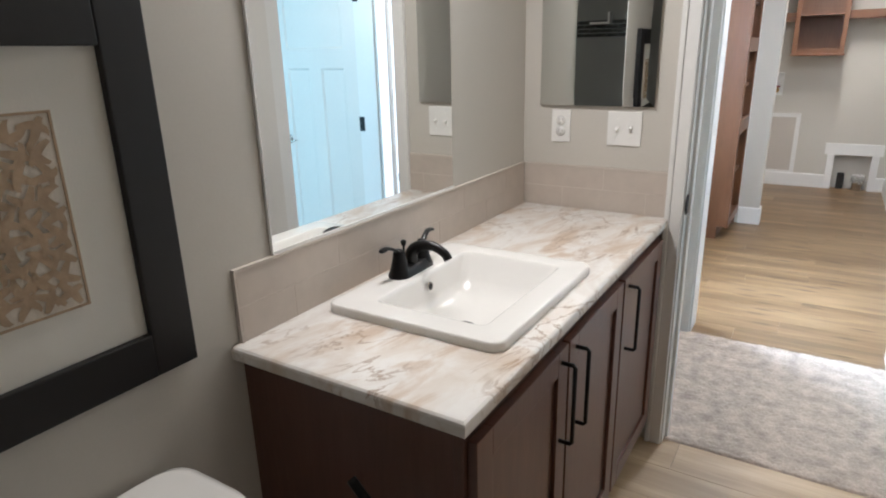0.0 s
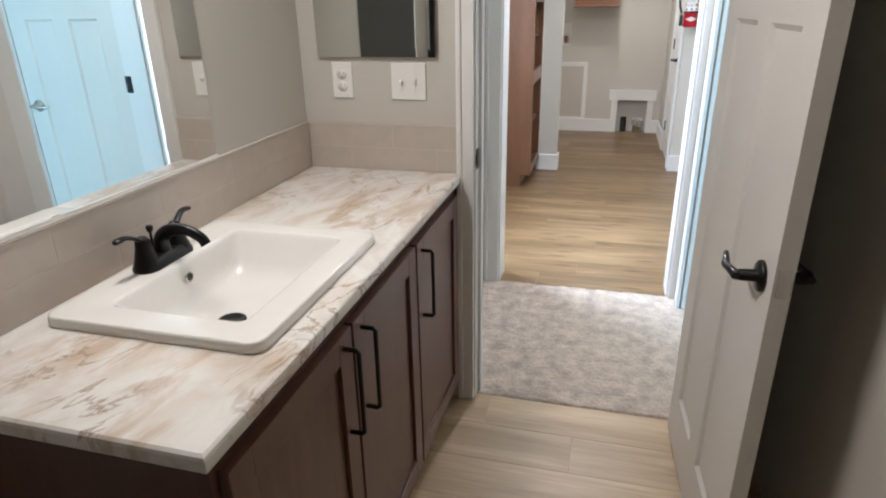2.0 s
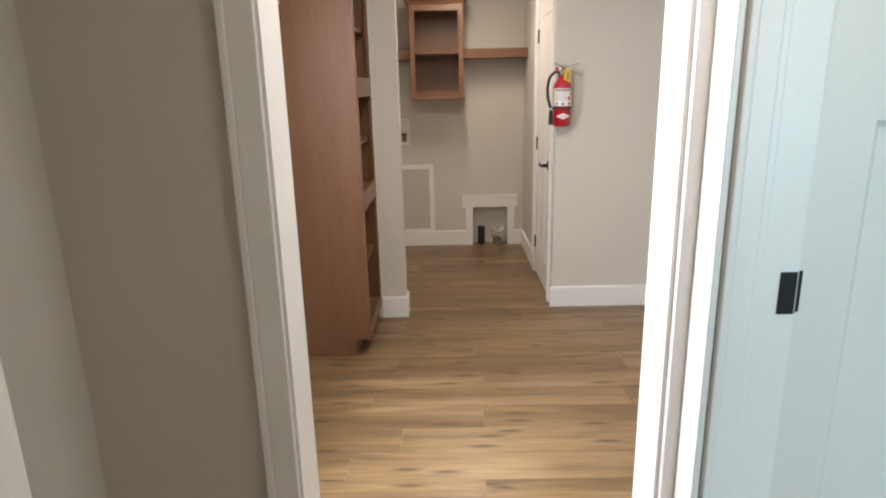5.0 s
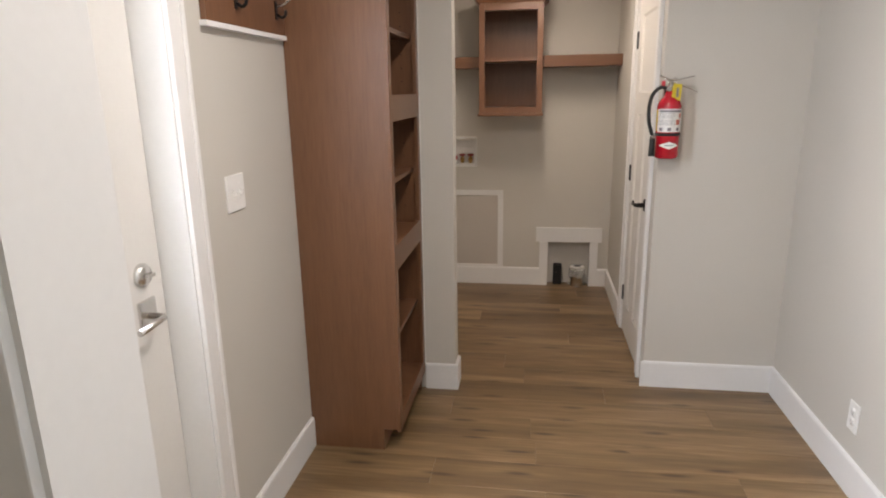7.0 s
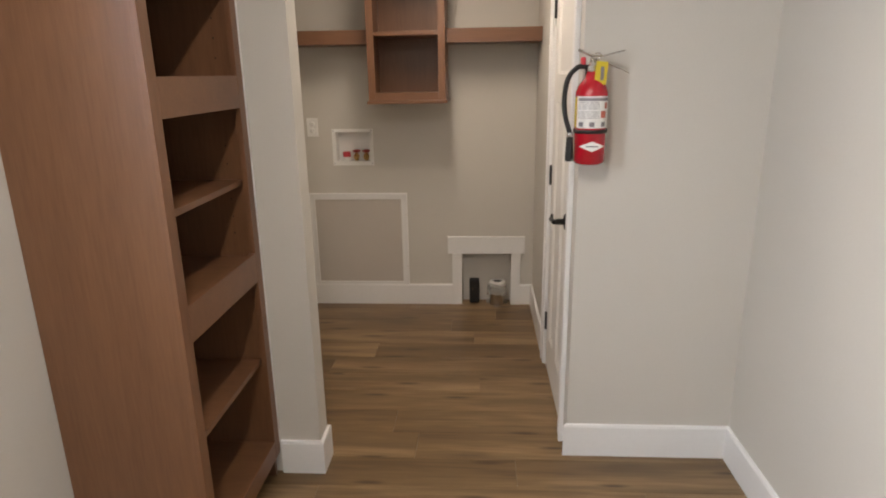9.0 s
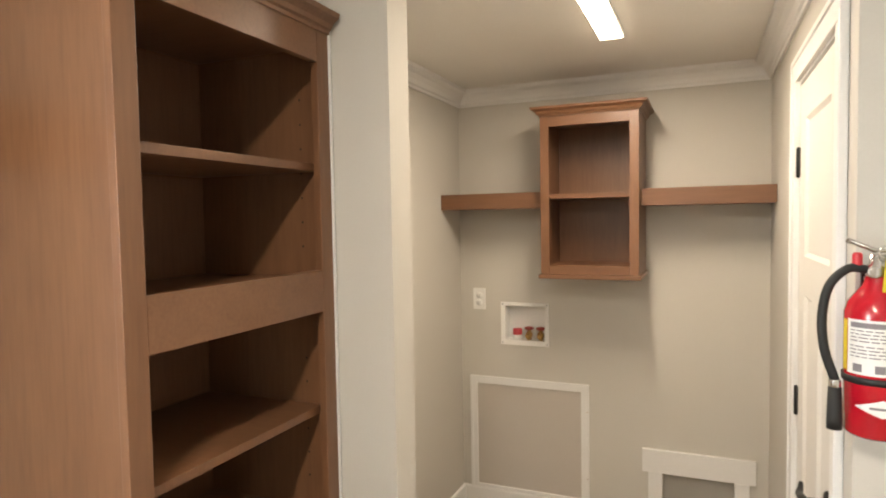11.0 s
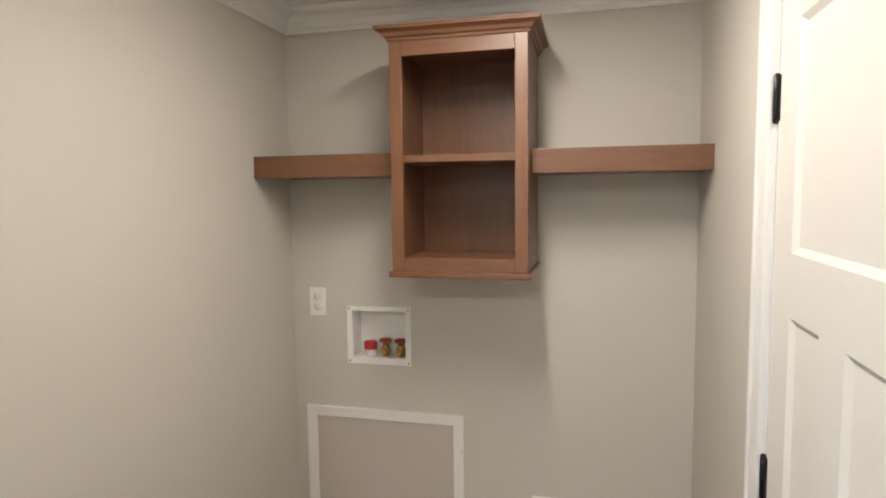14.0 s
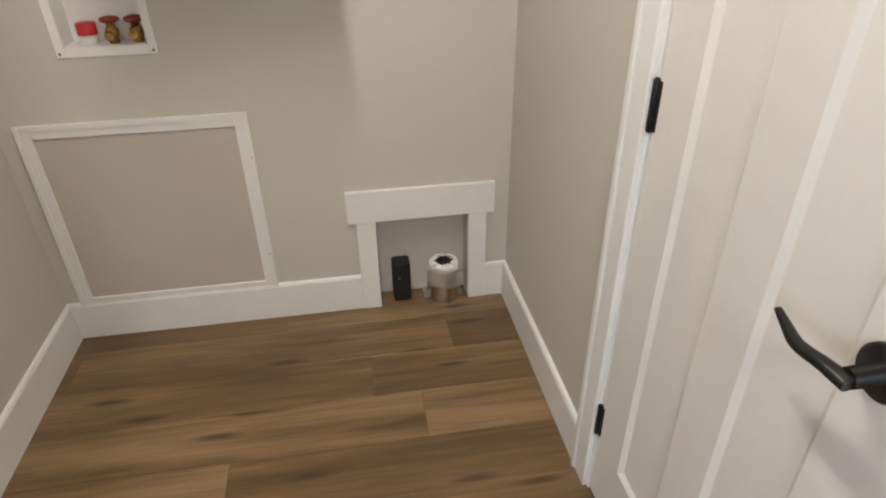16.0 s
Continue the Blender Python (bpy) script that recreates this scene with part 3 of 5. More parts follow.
laundry_door = panel_door("door_laundry", "white moulded three-panel closet door, closed", LD1 - LD0 - 0.006)
lever(laundry_door, LD1 - LD0 - 0.076, 0.915, -1, -1)
for z in (0.25, 1.015, 1.782):
    hinge(laundry_door, -0.004, z, -1)
laundry_door.matrix_world = pose(LX1 + 0.0185, LD1 - 0.003, 0, 0, 0, -90)
casing("laundry_door_casing", "x", LX1, -1, LD0 - 0.008, LD1 + 0.008, DOOR_H + 0.006, w=0.075)
setting("laundry_door_jamb", boxes((LX1 - 0.002, LX1 + 0.06, LD1, LD1 + 0.0135, 0, DOOR_H), (LX1 - 0.002, LX1 + 0.06, LD0 - 0.0135, LD0, 0, DOOR_H), (LX1 - 0.002, LX1 + 0.06, LD0 - 0.0135, LD1 + 0.0135, DOOR_H, DOOR_H + 0.0115)), M_TRIM, "white painted door jamb", "door jamb")

closet_door = panel_door("door_bedroom_closet", "white moulded three-panel door, closed, beside the carpet", CD1 - CD0 - 0.006)
for z in (0.25, 1.03, 1.80):
    hinge(closet_door, -0.004, z, -1)
    part("hinge_plate", boxes((-0.040, -0.006, -0.0315, -0.0285, z - 0.045, z + 0.045)), M_BLACK, closet_door, "black hinge leaf on the jamb")
lever(closet_door, CD1 - CD0 - 0.073, 0.900, -1, -1, mat=M_CHROME)
closet_door.matrix_world = pose(CD0 + 0.003, 4.069, 0, 0, 0, 0)
casing("closet_door_casing", "y", 4.045, -1, CD0 - 0.076, CD1 + 0.008, DOOR_H + 0.006, w=0.080, stepped=True)
setting("closet_door_jamb", boxes((CD0 - 0.0755, CD0, 4.040, 4.1095, 0, DOOR_H), (CD1, CD1 + 0.0115, 4.043, 4.1095, 0, DOOR_H)), M_TRIM, "white painted door jamb", "door jamb")

bath_door = panel_door("door_bathroom", "white moulded three-panel bathroom door standing open", 0.745)
lever(bath_door, 0.675, 0.900, -1, -1)
lever(bath_door, 0.675, 0.900, 1, -1)
part("latch", boxes((0.744, 0.7465, -0.012, 0.012, 0.887, 0.943)), M_CHROME, bath_door, "satin metal latch plate")
for z in (0.25, 1.03, 1.80):
    hinge(bath_door, -0.004, z, 1)
bath_door.matrix_world = pose(0.484, 3.075, 0, 0, 0, -87.0)


def exterior_door():
    door = thing("door_exterior", "white exterior door with a gridded glass lite", "door")
    x0, x1 = -0.958, -0.914
    a, b, z0, z1 = 4.450, 5.055, 0.905, 1.90
    part("slab", boxes((x0, x1, ED0 + 0.004, a, 0.02, 2.04), (x0, x1, b, ED1 - 0.004, 0.02, 2.04), (x0, x1, a, b, 0.02, z0), (x0, x1, a, b, z1, 2.04)), M_DOOR, door)
    w = 0.032
    part("lite_frame", boxes((x1 - 0.001, x1 + 0.012, a - 0.01, a + w, z0 - 0.01, z1 + 0.01), (x1 - 0.001, x1 + 0.012, b - w, b + 0.01, z0 - 0.01, z1 + 0.01), (x1 - 0.001, x1 + 0.0115, a + w, b - w, z0 - 0.01, z0 + w), (x1 - 0.001, x1 + 0.0115, a + w, b - w, z1 - w, z1 + 0.01), bevel=0.003), M_TRIM, door)
    pane = part("pane", boxes((-0.940, -0.934, a + 0.001, b - 0.001, z0 + 0.001, z1 - 0.001)), M_GLASS, door)
    pane.visible_shadow = False
    for k in (1, 2):
        y = a + (b - a) * k / 3
        part("muntin", boxes((-0.933, -0.922, y - 0.008, y + 0.008, z0, z1)), M_TRIM, door)
    for k in (1, 2, 3):
        z = z0 + (z1 - z0) * k / 4
        part("muntin", boxes((-0.9325, -0.9215, a, b, z - 0.008, z + 0.008)), M_TRIM, door)
    y = 5.130
    rose = part("deadbolt", lathe(bmesh.new(), [(0.032, 0.0), (0.032, 0.008), (0.024, 0.018), (0.0, 0.018)], (x1, y, 1.05), "x", cap=False), M_CHROME, door, "satin nickel deadbolt")
    part("turn_piece", boxes((x1 + 0.018, x1 + 0.034, y - 0.016, y + 0.016, 1.045, 1.055), bevel=0.002), M_CHROME, rose)
    plate = part("rose", boxes((x1, x1 + 0.010, y - 0.035, y + 0.035, 0.910, 0.980), bevel=0.003), M_CHROME, door, "square satin nickel rose")
    pts = [(x1 + 0.008, y, 0.935), (x1 + 0.050, y, 0.935), (x1 + 0.058, y - 0.01, 0.935), (x1 + 0.058, y - 0.115, 0.930)]
    part("lever", tube(bmesh.new(), pts, 0.009, 12), M_CHROME, plate)
    return door


exterior_door()
setting("exterior_door_jamb", boxes((-0.985, RX0 + 0.002, ED1, ED1 + 0.02, 0, 2.045), (-0.985, RX0 + 0.002, ED0 - 0.02, ED0, 0, 2.045), (-0.985, RX0 + 0.002, ED0 - 0.02, ED1 + 0.02, 2.045, 2.06), (-0.985, RX0, ED0, ED1, 0.0, 0.018)), M_TRIM, "white painted exterior door jamb and sill", "door jamb")
casing("exterior_door_casing", "x", RX0, 1, ED0 - 0.003, ED1 + 0.008, 2.05, w=0.075, sides=(False, True))
setting("window_bedroom", boxes((1.4, 1.45, 0.2, 0.29, 0.7, 2.0), (2.95, 3.0, 0.2, 0.29, 0.7, 2.0), (1.45, 2.95, 0.2, 0.29, 0.7, 0.75), (1.45, 2.95, 0.2, 0.29, 1.95, 2.0), (2.18, 2.22, 0.2, 0.29, 0.75, 1.95)), M_TRIM, "white framed bedroom window", "window")


# ---- bathroom things ----
def vanity():
    v = thing("vanity_cabinet", "dark brown stained vanity cabinet with three shaker doors", "cabinet")
    xf = -0.325
    y0, y1 = 1.698, 3.086
    for nm, q in (("side_panel", (BX0 + 0.002, xf, y0, y0 + 0.018, 0.0, 0.8578)), ("side_panel", (BX0 + 0.002, xf, y1 - 0.018, y1, 0, 0.8578)), ("bottom_panel", (BX0 + 0.002, xf, y0 + 0.018, y1 - 0.018, 0.10, 0.118)), ("back_panel", (BX0 + 0.002, BX0 + 0.010, y0 + 0.018, y1 - 0.018, 0.118, 0.8578))):
        part(nm, boxes(q), M_STAIN_DARK, v)
    part("face_frame", boxes((xf, xf + 0.019, y0, y0 + 0.04, 0.10, 0.8578), (xf, xf + 0.019, y1 - 0.05, y1, 0.10, 0.8578), (xf, xf + 0.019, y0 + 0.04, y1 - 0.05, 0.80, 0.8578), (xf, xf + 0.019, y0 + 0.04, y1 - 0.05, 0.10, 0.14), (xf, xf + 0.019, 2.13, 2.16, 0.14, 0.80), (xf, xf + 0.019, 2.555, 2.60, 0.14, 0.80), bevel=0.001), M_STAIN_DARK, v)
    part("toe_kick", boxes((xf - 0.075, xf - 0.06, y0 + 0.018, y1 - 0.018, 0, 0.0995)), M_STAIN_DARK, v)
    for a, b, hy in ((1.712, 2.138, 2.098), (2.148, 2.570, 2.188), (2.582, 3.036, 2.622)):
        x = xf + 0.0195
        w, z0, z1 = 0.058, 0.112, 0.828
        d = part("door", boxes((x, x + 0.019, a, a + w, z0, z1), (x, x + 0.019, b - w, b, z0, z1), (x, x + 0.019, a + w, b - w, z0, z0 + w), (x, x + 0.019, a + w, b - w, z1 - w, z1), bevel=0.0015), M_STAIN_DARK, v)
        part("panel", boxes((x + 0.002, x + 0.010, a + w - 0.004, b - w + 0.004, z0 + w - 0.004, z1 - w + 0.004)), M_STAIN_DARK, d)
        hx = x + 0.019
        pts = [(hx - 0.001, hy, 0.600), (hx + 0.026, hy, 0.600), (hx + 0.031, hy, 0.605), (hx + 0.031, hy, 0.793), (hx + 0.026, hy, 0.798), (hx - 0.001, hy, 0.798)]
        part("handle", tube(bmesh.new(), pts, 0.0052, 8), M_BLACK, d, "black square bar pull")
    return v


vanity()


def counter():
    c = thing("vanity_countertop", "beige and white marble-look laminate countertop with rounded edge", "countertop")
    x0, x1, y0, y1, z0, z1 = BX0 + 0.001, -0.286, 1.672, Y_BATH - 0.001, 0.858, 0.890
    hx0, hx1, hy0, hy1 = -0.700, -0.405, 1.965, 2.395
    bm = bmesh.new()
    outer = [(x0, y0 + 0.02), (x1 - 0.02, y0 + 0.02), (x1 - 0.02, y1), (x0, y1)]
    hole = [(hx0, hy0), (hx1, hy0), (hx1, hy1), (hx0, hy1)]
    ring = [[bm.verts.new((*q, z)) for q in loop_pts] for loop_pts, z in ((outer, z1), (hole, z1), (hole, z0), (outer, z0))]
    for k in range(4):
        a, b = ring[k], ring[(k + 1) % 4]
        for i in range(4):
            bm.faces.new((a[i], a[(i + 1) % 4], b[(i + 1) % 4], b[i]))
    part("top", bm, M_MARBLE, c)
    bm = bmesh.new()
    prof = [(0.0, -0.032), (0.012, -0.032), (0.018, -0.029), (0.020, -0.024), (0.020, -0.009), (0.018, -0.004), (0.013, -0.0005), (0.006, 0.0), (0.0, 0.0)]
    extrude_profile(bm, prof, (x1 - 0.02, y0 + 0.02, z1), (x1 - 0.02, y1, z1), (1, 0, 0), -1, 0)
    extrude_profile(bm, prof, (x0, y0 + 0.02, z1), (x1 - 0.02, y0 + 0.02, z1), (0, -1, 0), 0, 1)
    part("rolled_edge", bm, M_MARBLE, c)
    return c


counter()


def backsplash():
    """Two courses of tiles in running bond on the two walls."""
    for name, wall in (("tile_backsplash", 0), ("tile_backsplash", 1)):
        b = thing(name, "two courses of greige glazed tile above the countertop", "backsplash", "backsplash tiles")
        if wall == 0:
            u0, u1 = 1.700, Y_BATH - 0.010
        else:
            u0, u1 = BX0 + 0.010, -0.293
        z0, h, L, g = 0.8905, 0.0765, 0.305, 0.0015
        if wall == 0:
            part("grout_bed", boxes((BX0 + 0.0005, BX0 + 0.0080, u0, u1, z0, z0 + 2 * h)), M_GROUT, b)
        else:
            part("grout_bed", boxes((u0, u1, Y_BATH - 0.0080, Y_BATH - 0.0005, z0, z0 + 2 * h)), M_GROUT, b)
        for row in range(2):
            u = u0 if row == 1 else u0 - L / 2
            while u < u1 - 0.01:
                a, e = max(u, u0), min(u + L, u1)
                if e - a > 0.012:
                    zz = z0 + row * h
                    if wall == 0:
                        part("tile", boxes((BX0 + 0.001, BX0 + 0.0088, a + g, e - g, zz + g, zz + h - g), bevel=0.0012), M_TILE, b)
                    else:
                        part("tile", boxes((a + g, e - g, Y_BATH - 0.0088, Y_BATH - 0.001, zz + g, zz + h - g), bevel=0.0012), M_TILE, b)
                u += L
        zt = z0 + 2 * h
        if wall == 0:
            part("cap", boxes((BX0 + 0.0005, BX0 + 0.0105, u0 - 0.004, u1, zt, zt + 0.005), (BX0 + 0.0005, BX0 + 0.0105, u0 - 0.005, u0 - 0.0002, z0, zt - 0.0002)), M_GROUT, b, "thin pale edge strip")
        else:
            part("cap", boxes((u0, u1, Y_BATH - 0.0105, Y_BATH - 0.0005, zt, zt + 0.005)), M_GROUT, b, "thin pale edge strip")


backsplash()


def sink():
    s = thing("sink", "white rectangular drop-in ceramic sink", "sink")
    x0, x1, y0, y1 = -0.788, -0.342, 1.905, 2.448
    zr = 0.9105

    def loop(bm, a0, a1, b0, b1, r, z, n=5):
        out = []
        for cx, cy, t0 in ((a1 - r, b1 - r, 0), (a0 + r, b1 - r, 90), (a0 + r, b0 + r, 180), (a1 - r, b0 + r, 270)):
            for k in range(n + 1):
                a = radians(t0 + 90 * k / n)
                out.append(bm.verts.new((cx + r * math.cos(a), cy + r * math.sin(a), z)))
        return out

    bm = bmesh.new()
    steps = [(x0, x1, y0, y1, 0.030, 0.8902), (x0 - 0.001, x1 + 0.001, y0 - 0.001, y1 + 0.001, 0.031, 0.895), (x0, x1, y0, y1, 0.030, 0.9055), (x0 + 0.0015, x1 - 0.0015, y0 + 0.0015, y1 - 0.0015, 0.029, zr - 0.001), (x0 + 0.004, x1 - 0.004, y0 + 0.004, y1 - 0.004, 0.027, zr), (x0 + 0.007, x1 - 0.007, y0 + 0.007, y1 - 0.007, 0.025, zr),
             (-0.700, -0.404, 1.966, 2.398, 0.024, zr), (-0.696, -0.408, 1.970, 2.394, 0.022, zr - 0.0006), (-0.693, -0.412, 1.974, 2.390, 0.020, zr - 0.004), (-0.690, -0.416, 1.979, 2.385, 0.020, zr - 0.012), (-0.682, -0.436, 2.010, 2.352, 0.026, zr - 0.064), (-0.676, -0.446, 2.022, 2.335, 0.034, zr - 0.084), (-0.662, -0.462, 2.040, 2.310, 0.045, zr - 0.096), (-0.625, -0.500, 2.075, 2.235, 0.05, zr - 0.102), (-0.585, -0.535, 2.115, 2.165, 0.0249, zr - 0.106)]
    loops = [loop(bm, *q) for q in steps]
    for a, b in zip(loops, loops[1:]):
        for i in range(len(a)):
            f = bm.faces.new((a[i], a[(i + 1) % len(a)], b[(i + 1) % len(b)], b[i]))
            f.smooth = True
    part("basin", bm, M_CERAMIC, s)
    part("drain", lathe(bmesh.new(), [(0.030, 0), (0.030, 0.003), (0.024, 0.0045), (0.020, 0.001), (0.0, 0.001)], (-0.56, 2.140, zr - 0.1055), cap=False), M_BLACK, s, "black drain fitting")
    part("overflow", lathe(bmesh.new(), [(0.012, 0.0), (0.012, 0.004), (0.007, 0.004), (0.006, 0.0015), (0.0, 0.0015)], (-0.684, 2.182, zr - 0.035), "x", 20, False), M_CHROME, s, "chrome overflow ring")
    # black disc painted as the shade inside the overflow
    part("overflow_hole_shade", lathe(bmesh.new(), [(0.0088, 0.0048), (0.0, 0.0048)], (-0.684, 2.182, zr - 0.035), "x", 16, False), M_RUBBER_SHADE, s)
    return s


sink()


def faucet():
    f = thing("faucet", "oil-rubbed black two-handle centerset faucet on the sink", "faucet")
    x, y, z = -0.738, 2.182, 0.9105
    bm = bmesh.new()
    outline = [(0.030 * math.cos(a), 0.030 * math.sin(a)) for a in [radians(t) for t in range(0, 360, 15)]]
    rings = []
    for sc, dz in ((1.0, 0.0), (1.0, 0.006), (0.88, 0.014), (0.7, 0.024)):
        rings.append([bm.verts.new((x + u * sc, y + v * sc + (0.051 if v > 0 else -0.051), z + dz)) for u, v in outline])
    for a, b in zip(rings, rings[1:]):
        for i in range(len(a)):
            q = bm.faces.new((a[i], a[(i + 1) % len(a)], b[(i + 1) % len(b)], b[i]))
            q.smooth = True
    bm.faces.new(rings[-1])
    part("base", bm, M_BLACK, f)
    pts = arc([(x + 0.002, y, z + 0.018), (x + 0.004, y, z + 0.050), (x + 0.026, y, z + 0.070), (x + 0.066, y, z + 0.076), (x + 0.102, y, z + 0.062), (x + 0.114, y, z + 0.046)], 5)
    n = len(pts)
    part("spout", tube(bmesh.new(), pts, [0.019 - 0.007 * min(1, i / (n * 0.6)) for i in range(n)], 14, 0.85), M_BLACK, f)
    for s in (-1, 1):
        hy = y + s * 0.051
        part("handle_body", lathe(bmesh.new(), [(0.027, 0.012), (0.022, 0.028), (0.017, 0.050), (0.015, 0.064), (0.009, 0.072), (0.0, 0.073)], (x, hy, z), cap=False), M_BLACK, f)
        p = arc([(x + 0.002, hy, z + 0.062), (x - 0.002, hy + s * 0.020, z + 0.076), (x - 0.006, hy + s * 0.042, z + 0.084), (x - 0.006, hy + s * 0.066, z + 0.082)], 4)
        part("handle_lever", tube(bmesh.new(), p, [0.010, 0.0095, 0.009, 0.0085, 0.008, 0.008, 0.008, 0.0085, 0.009, 0.0095, 0.010, 0.009, 0.006][:len(p)], 10, 0.55), M_BLACK, f)
    part("lift_rod", lathe(bmesh.new(), [(0.003, 0.02), (0.003, 0.062), (0.007, 0.068), (0.008, 0.076), (0.004, 0.080), (0.0, 0.080)], (x - 0.022, y, z), seg=12, cap=False), M_BLACK, f)
    return f


faucet()


def wall_mirror():
    m = thing("wall_mirror", "large frameless rectangular mirror above the vanity", "mirror")
    part("glass", boxes((BX0 + 0.001, BX0 + 0.006, 1.806, 2.553, 1.056, 2.0)), M_MIRROR, m)
    part("edge_channel", boxes((BX0 + 0.001, BX0 + 0.009, 1.804, 2.555, 1.048, 1.0555), (BX0 + 0.001, BX0 + 0.0075, 1.803, 1.8057, 1.0557, 2.0)), M_PLASTIC, m)


wall_mirror()


def medicine_cabinet():
    m = thing("medicine_cabinet", "mirrored medicine cabinet hanging above the outlet plates", "medicine cabinet")
    x0, x1, z0, z1 = -0.766, -0.362, 1.262, 1.95
    part("box", boxes((x0 + 0.006, x1 - 0.006, Y_BATH - 0.012, Y_BATH - 0.0005, z0 + 0.006, z1 - 0.006)), M_CHROME, m)
    bm = bmesh.new()
    g = 0.028
    yb, yf = Y_BATH - 0.014, Y_BATH - 0.0150
    a = [bm.verts.new(p) for p in ((x0, yb, z0), (x1, yb, z0), (x1, yb, z1), (x0, yb, z1))]
    b = [bm.verts.new(p) for p in ((x0 + g, yf, z0 + g), (x1 - g, yf, z0 + g), (x1 - g, yf, z1 - g), (x0 + g, yf, z1 - g))]
    c = [bm.verts.new((v.co.x, Y_BATH - 0.0122, v.co.z)) for v in a]
    for i in range(4):
        bm.faces.new((a[i], a[(i + 1) % 4], b[(i + 1) % 4], b[i]))
        bm.faces.new((c[i], c[(i + 1) % 4], a[(i + 1) % 4], a[i]))
    bm.faces.new(b)
    bm.faces.new(c)
    part("mirror_door", bm, M_MIRROR, m)


medicine_cabinet()


def wall_plate(name, label, kind, gangs, m, group=""):
    """An outlet or switch plate. Local: x across, z up, faces -y."""
    t = thing(name, label, "outlet" if kind == "outlet" else "light switch", group)
    w = 0.071 + 0.046 * (gangs - 1)
    part("plate", boxes((-w / 2, w / 2, -0.006, -0.0003, -0.058, 0.058), bevel=0.0025), M_PLASTIC, t)
    for g in range(gangs):
        cx = (g - (gangs - 1) / 2) * 0.046
        if kind == "outlet":
            for s in (-1, 1):
                r = part("receptacle", lathe(bmesh.new(), [(0.0172, -0.005), (0.0172, -0.0078), (0.0, -0.0078)], (cx, 0, s * 0.0195), "y", 20, False), M_PLASTIC, t)
                part("slots", boxes((cx - 0.0075, cx - 0.0052, -0.0083, -0.0077, s * 0.0195 - 0.001, s * 0.0195 + 0.008), (cx + 0.0052, cx + 0.0075, -0.0083, -0.0077, s * 0.0195 - 0.001, s * 0.0195 + 0.007), (cx - 0.0025, cx + 0.0025, -0.0083, -0.0077, s * 0.0195 - 0.010, s * 0.0195 - 0.005)), M_SLOT, r)
        else:
            part("toggle_slot", boxes((cx - 0.006, cx + 0.006, -0.0075, -0.0055, -0.014, 0.014)), M_PLASTIC, t)
            up = -1 if g == 0 else 1
            bm = boxes((-0.0045, 0.0045, -0.014, 0.0, -0.006, 0.006), bevel=0.001)
            bmesh.ops.transform(bm, matrix=Matrix.Translation((cx, -0.006, up * 0.004)) @ Matrix.Rotation(radians(25 * up), 4, "X"), verts=bm.verts[:])
            part("toggle", bm, M_PLASTIC, t)
        for s in ((-0.0415, 0.0415) if kind != "outlet" else (0.0,)):
            part("screw", lathe(bmesh.new(), [(0.003, -0.0055), (0.003, -0.0068), (0.0, -0.0068)], (cx, 0, s * 0.72), "y", 10, False), M_PLASTIC, t)
    t.matrix_world = m
    return t


wall_plate("outlet", "white duplex outlet above the tiled backsplash", "outlet", 1, pose(-0.688, Y_BATH, 1.188), "outlets")
wall_plate("light_switch", "white two-gang toggle switch above the backsplash", "switch", 2, pose(-0.459, Y_BATH, 1.186))
wall_plate("outlet", "white duplex outlet beside the washer box", "outlet", 1, pose(-0.698, Y_BACK, 1.184), "outlets")
wall_plate("outlet", "white duplex outlet low on the wall", "outlet", 1, pose(RX1, 5.975, 0.298, 0, 0, -90), "outlets")
wall_plate("light_switch", "white two-gang toggle switch by the exterior door", "switch", 2, pose(RX0, 5.512, 1.212, 0, 0, 90))


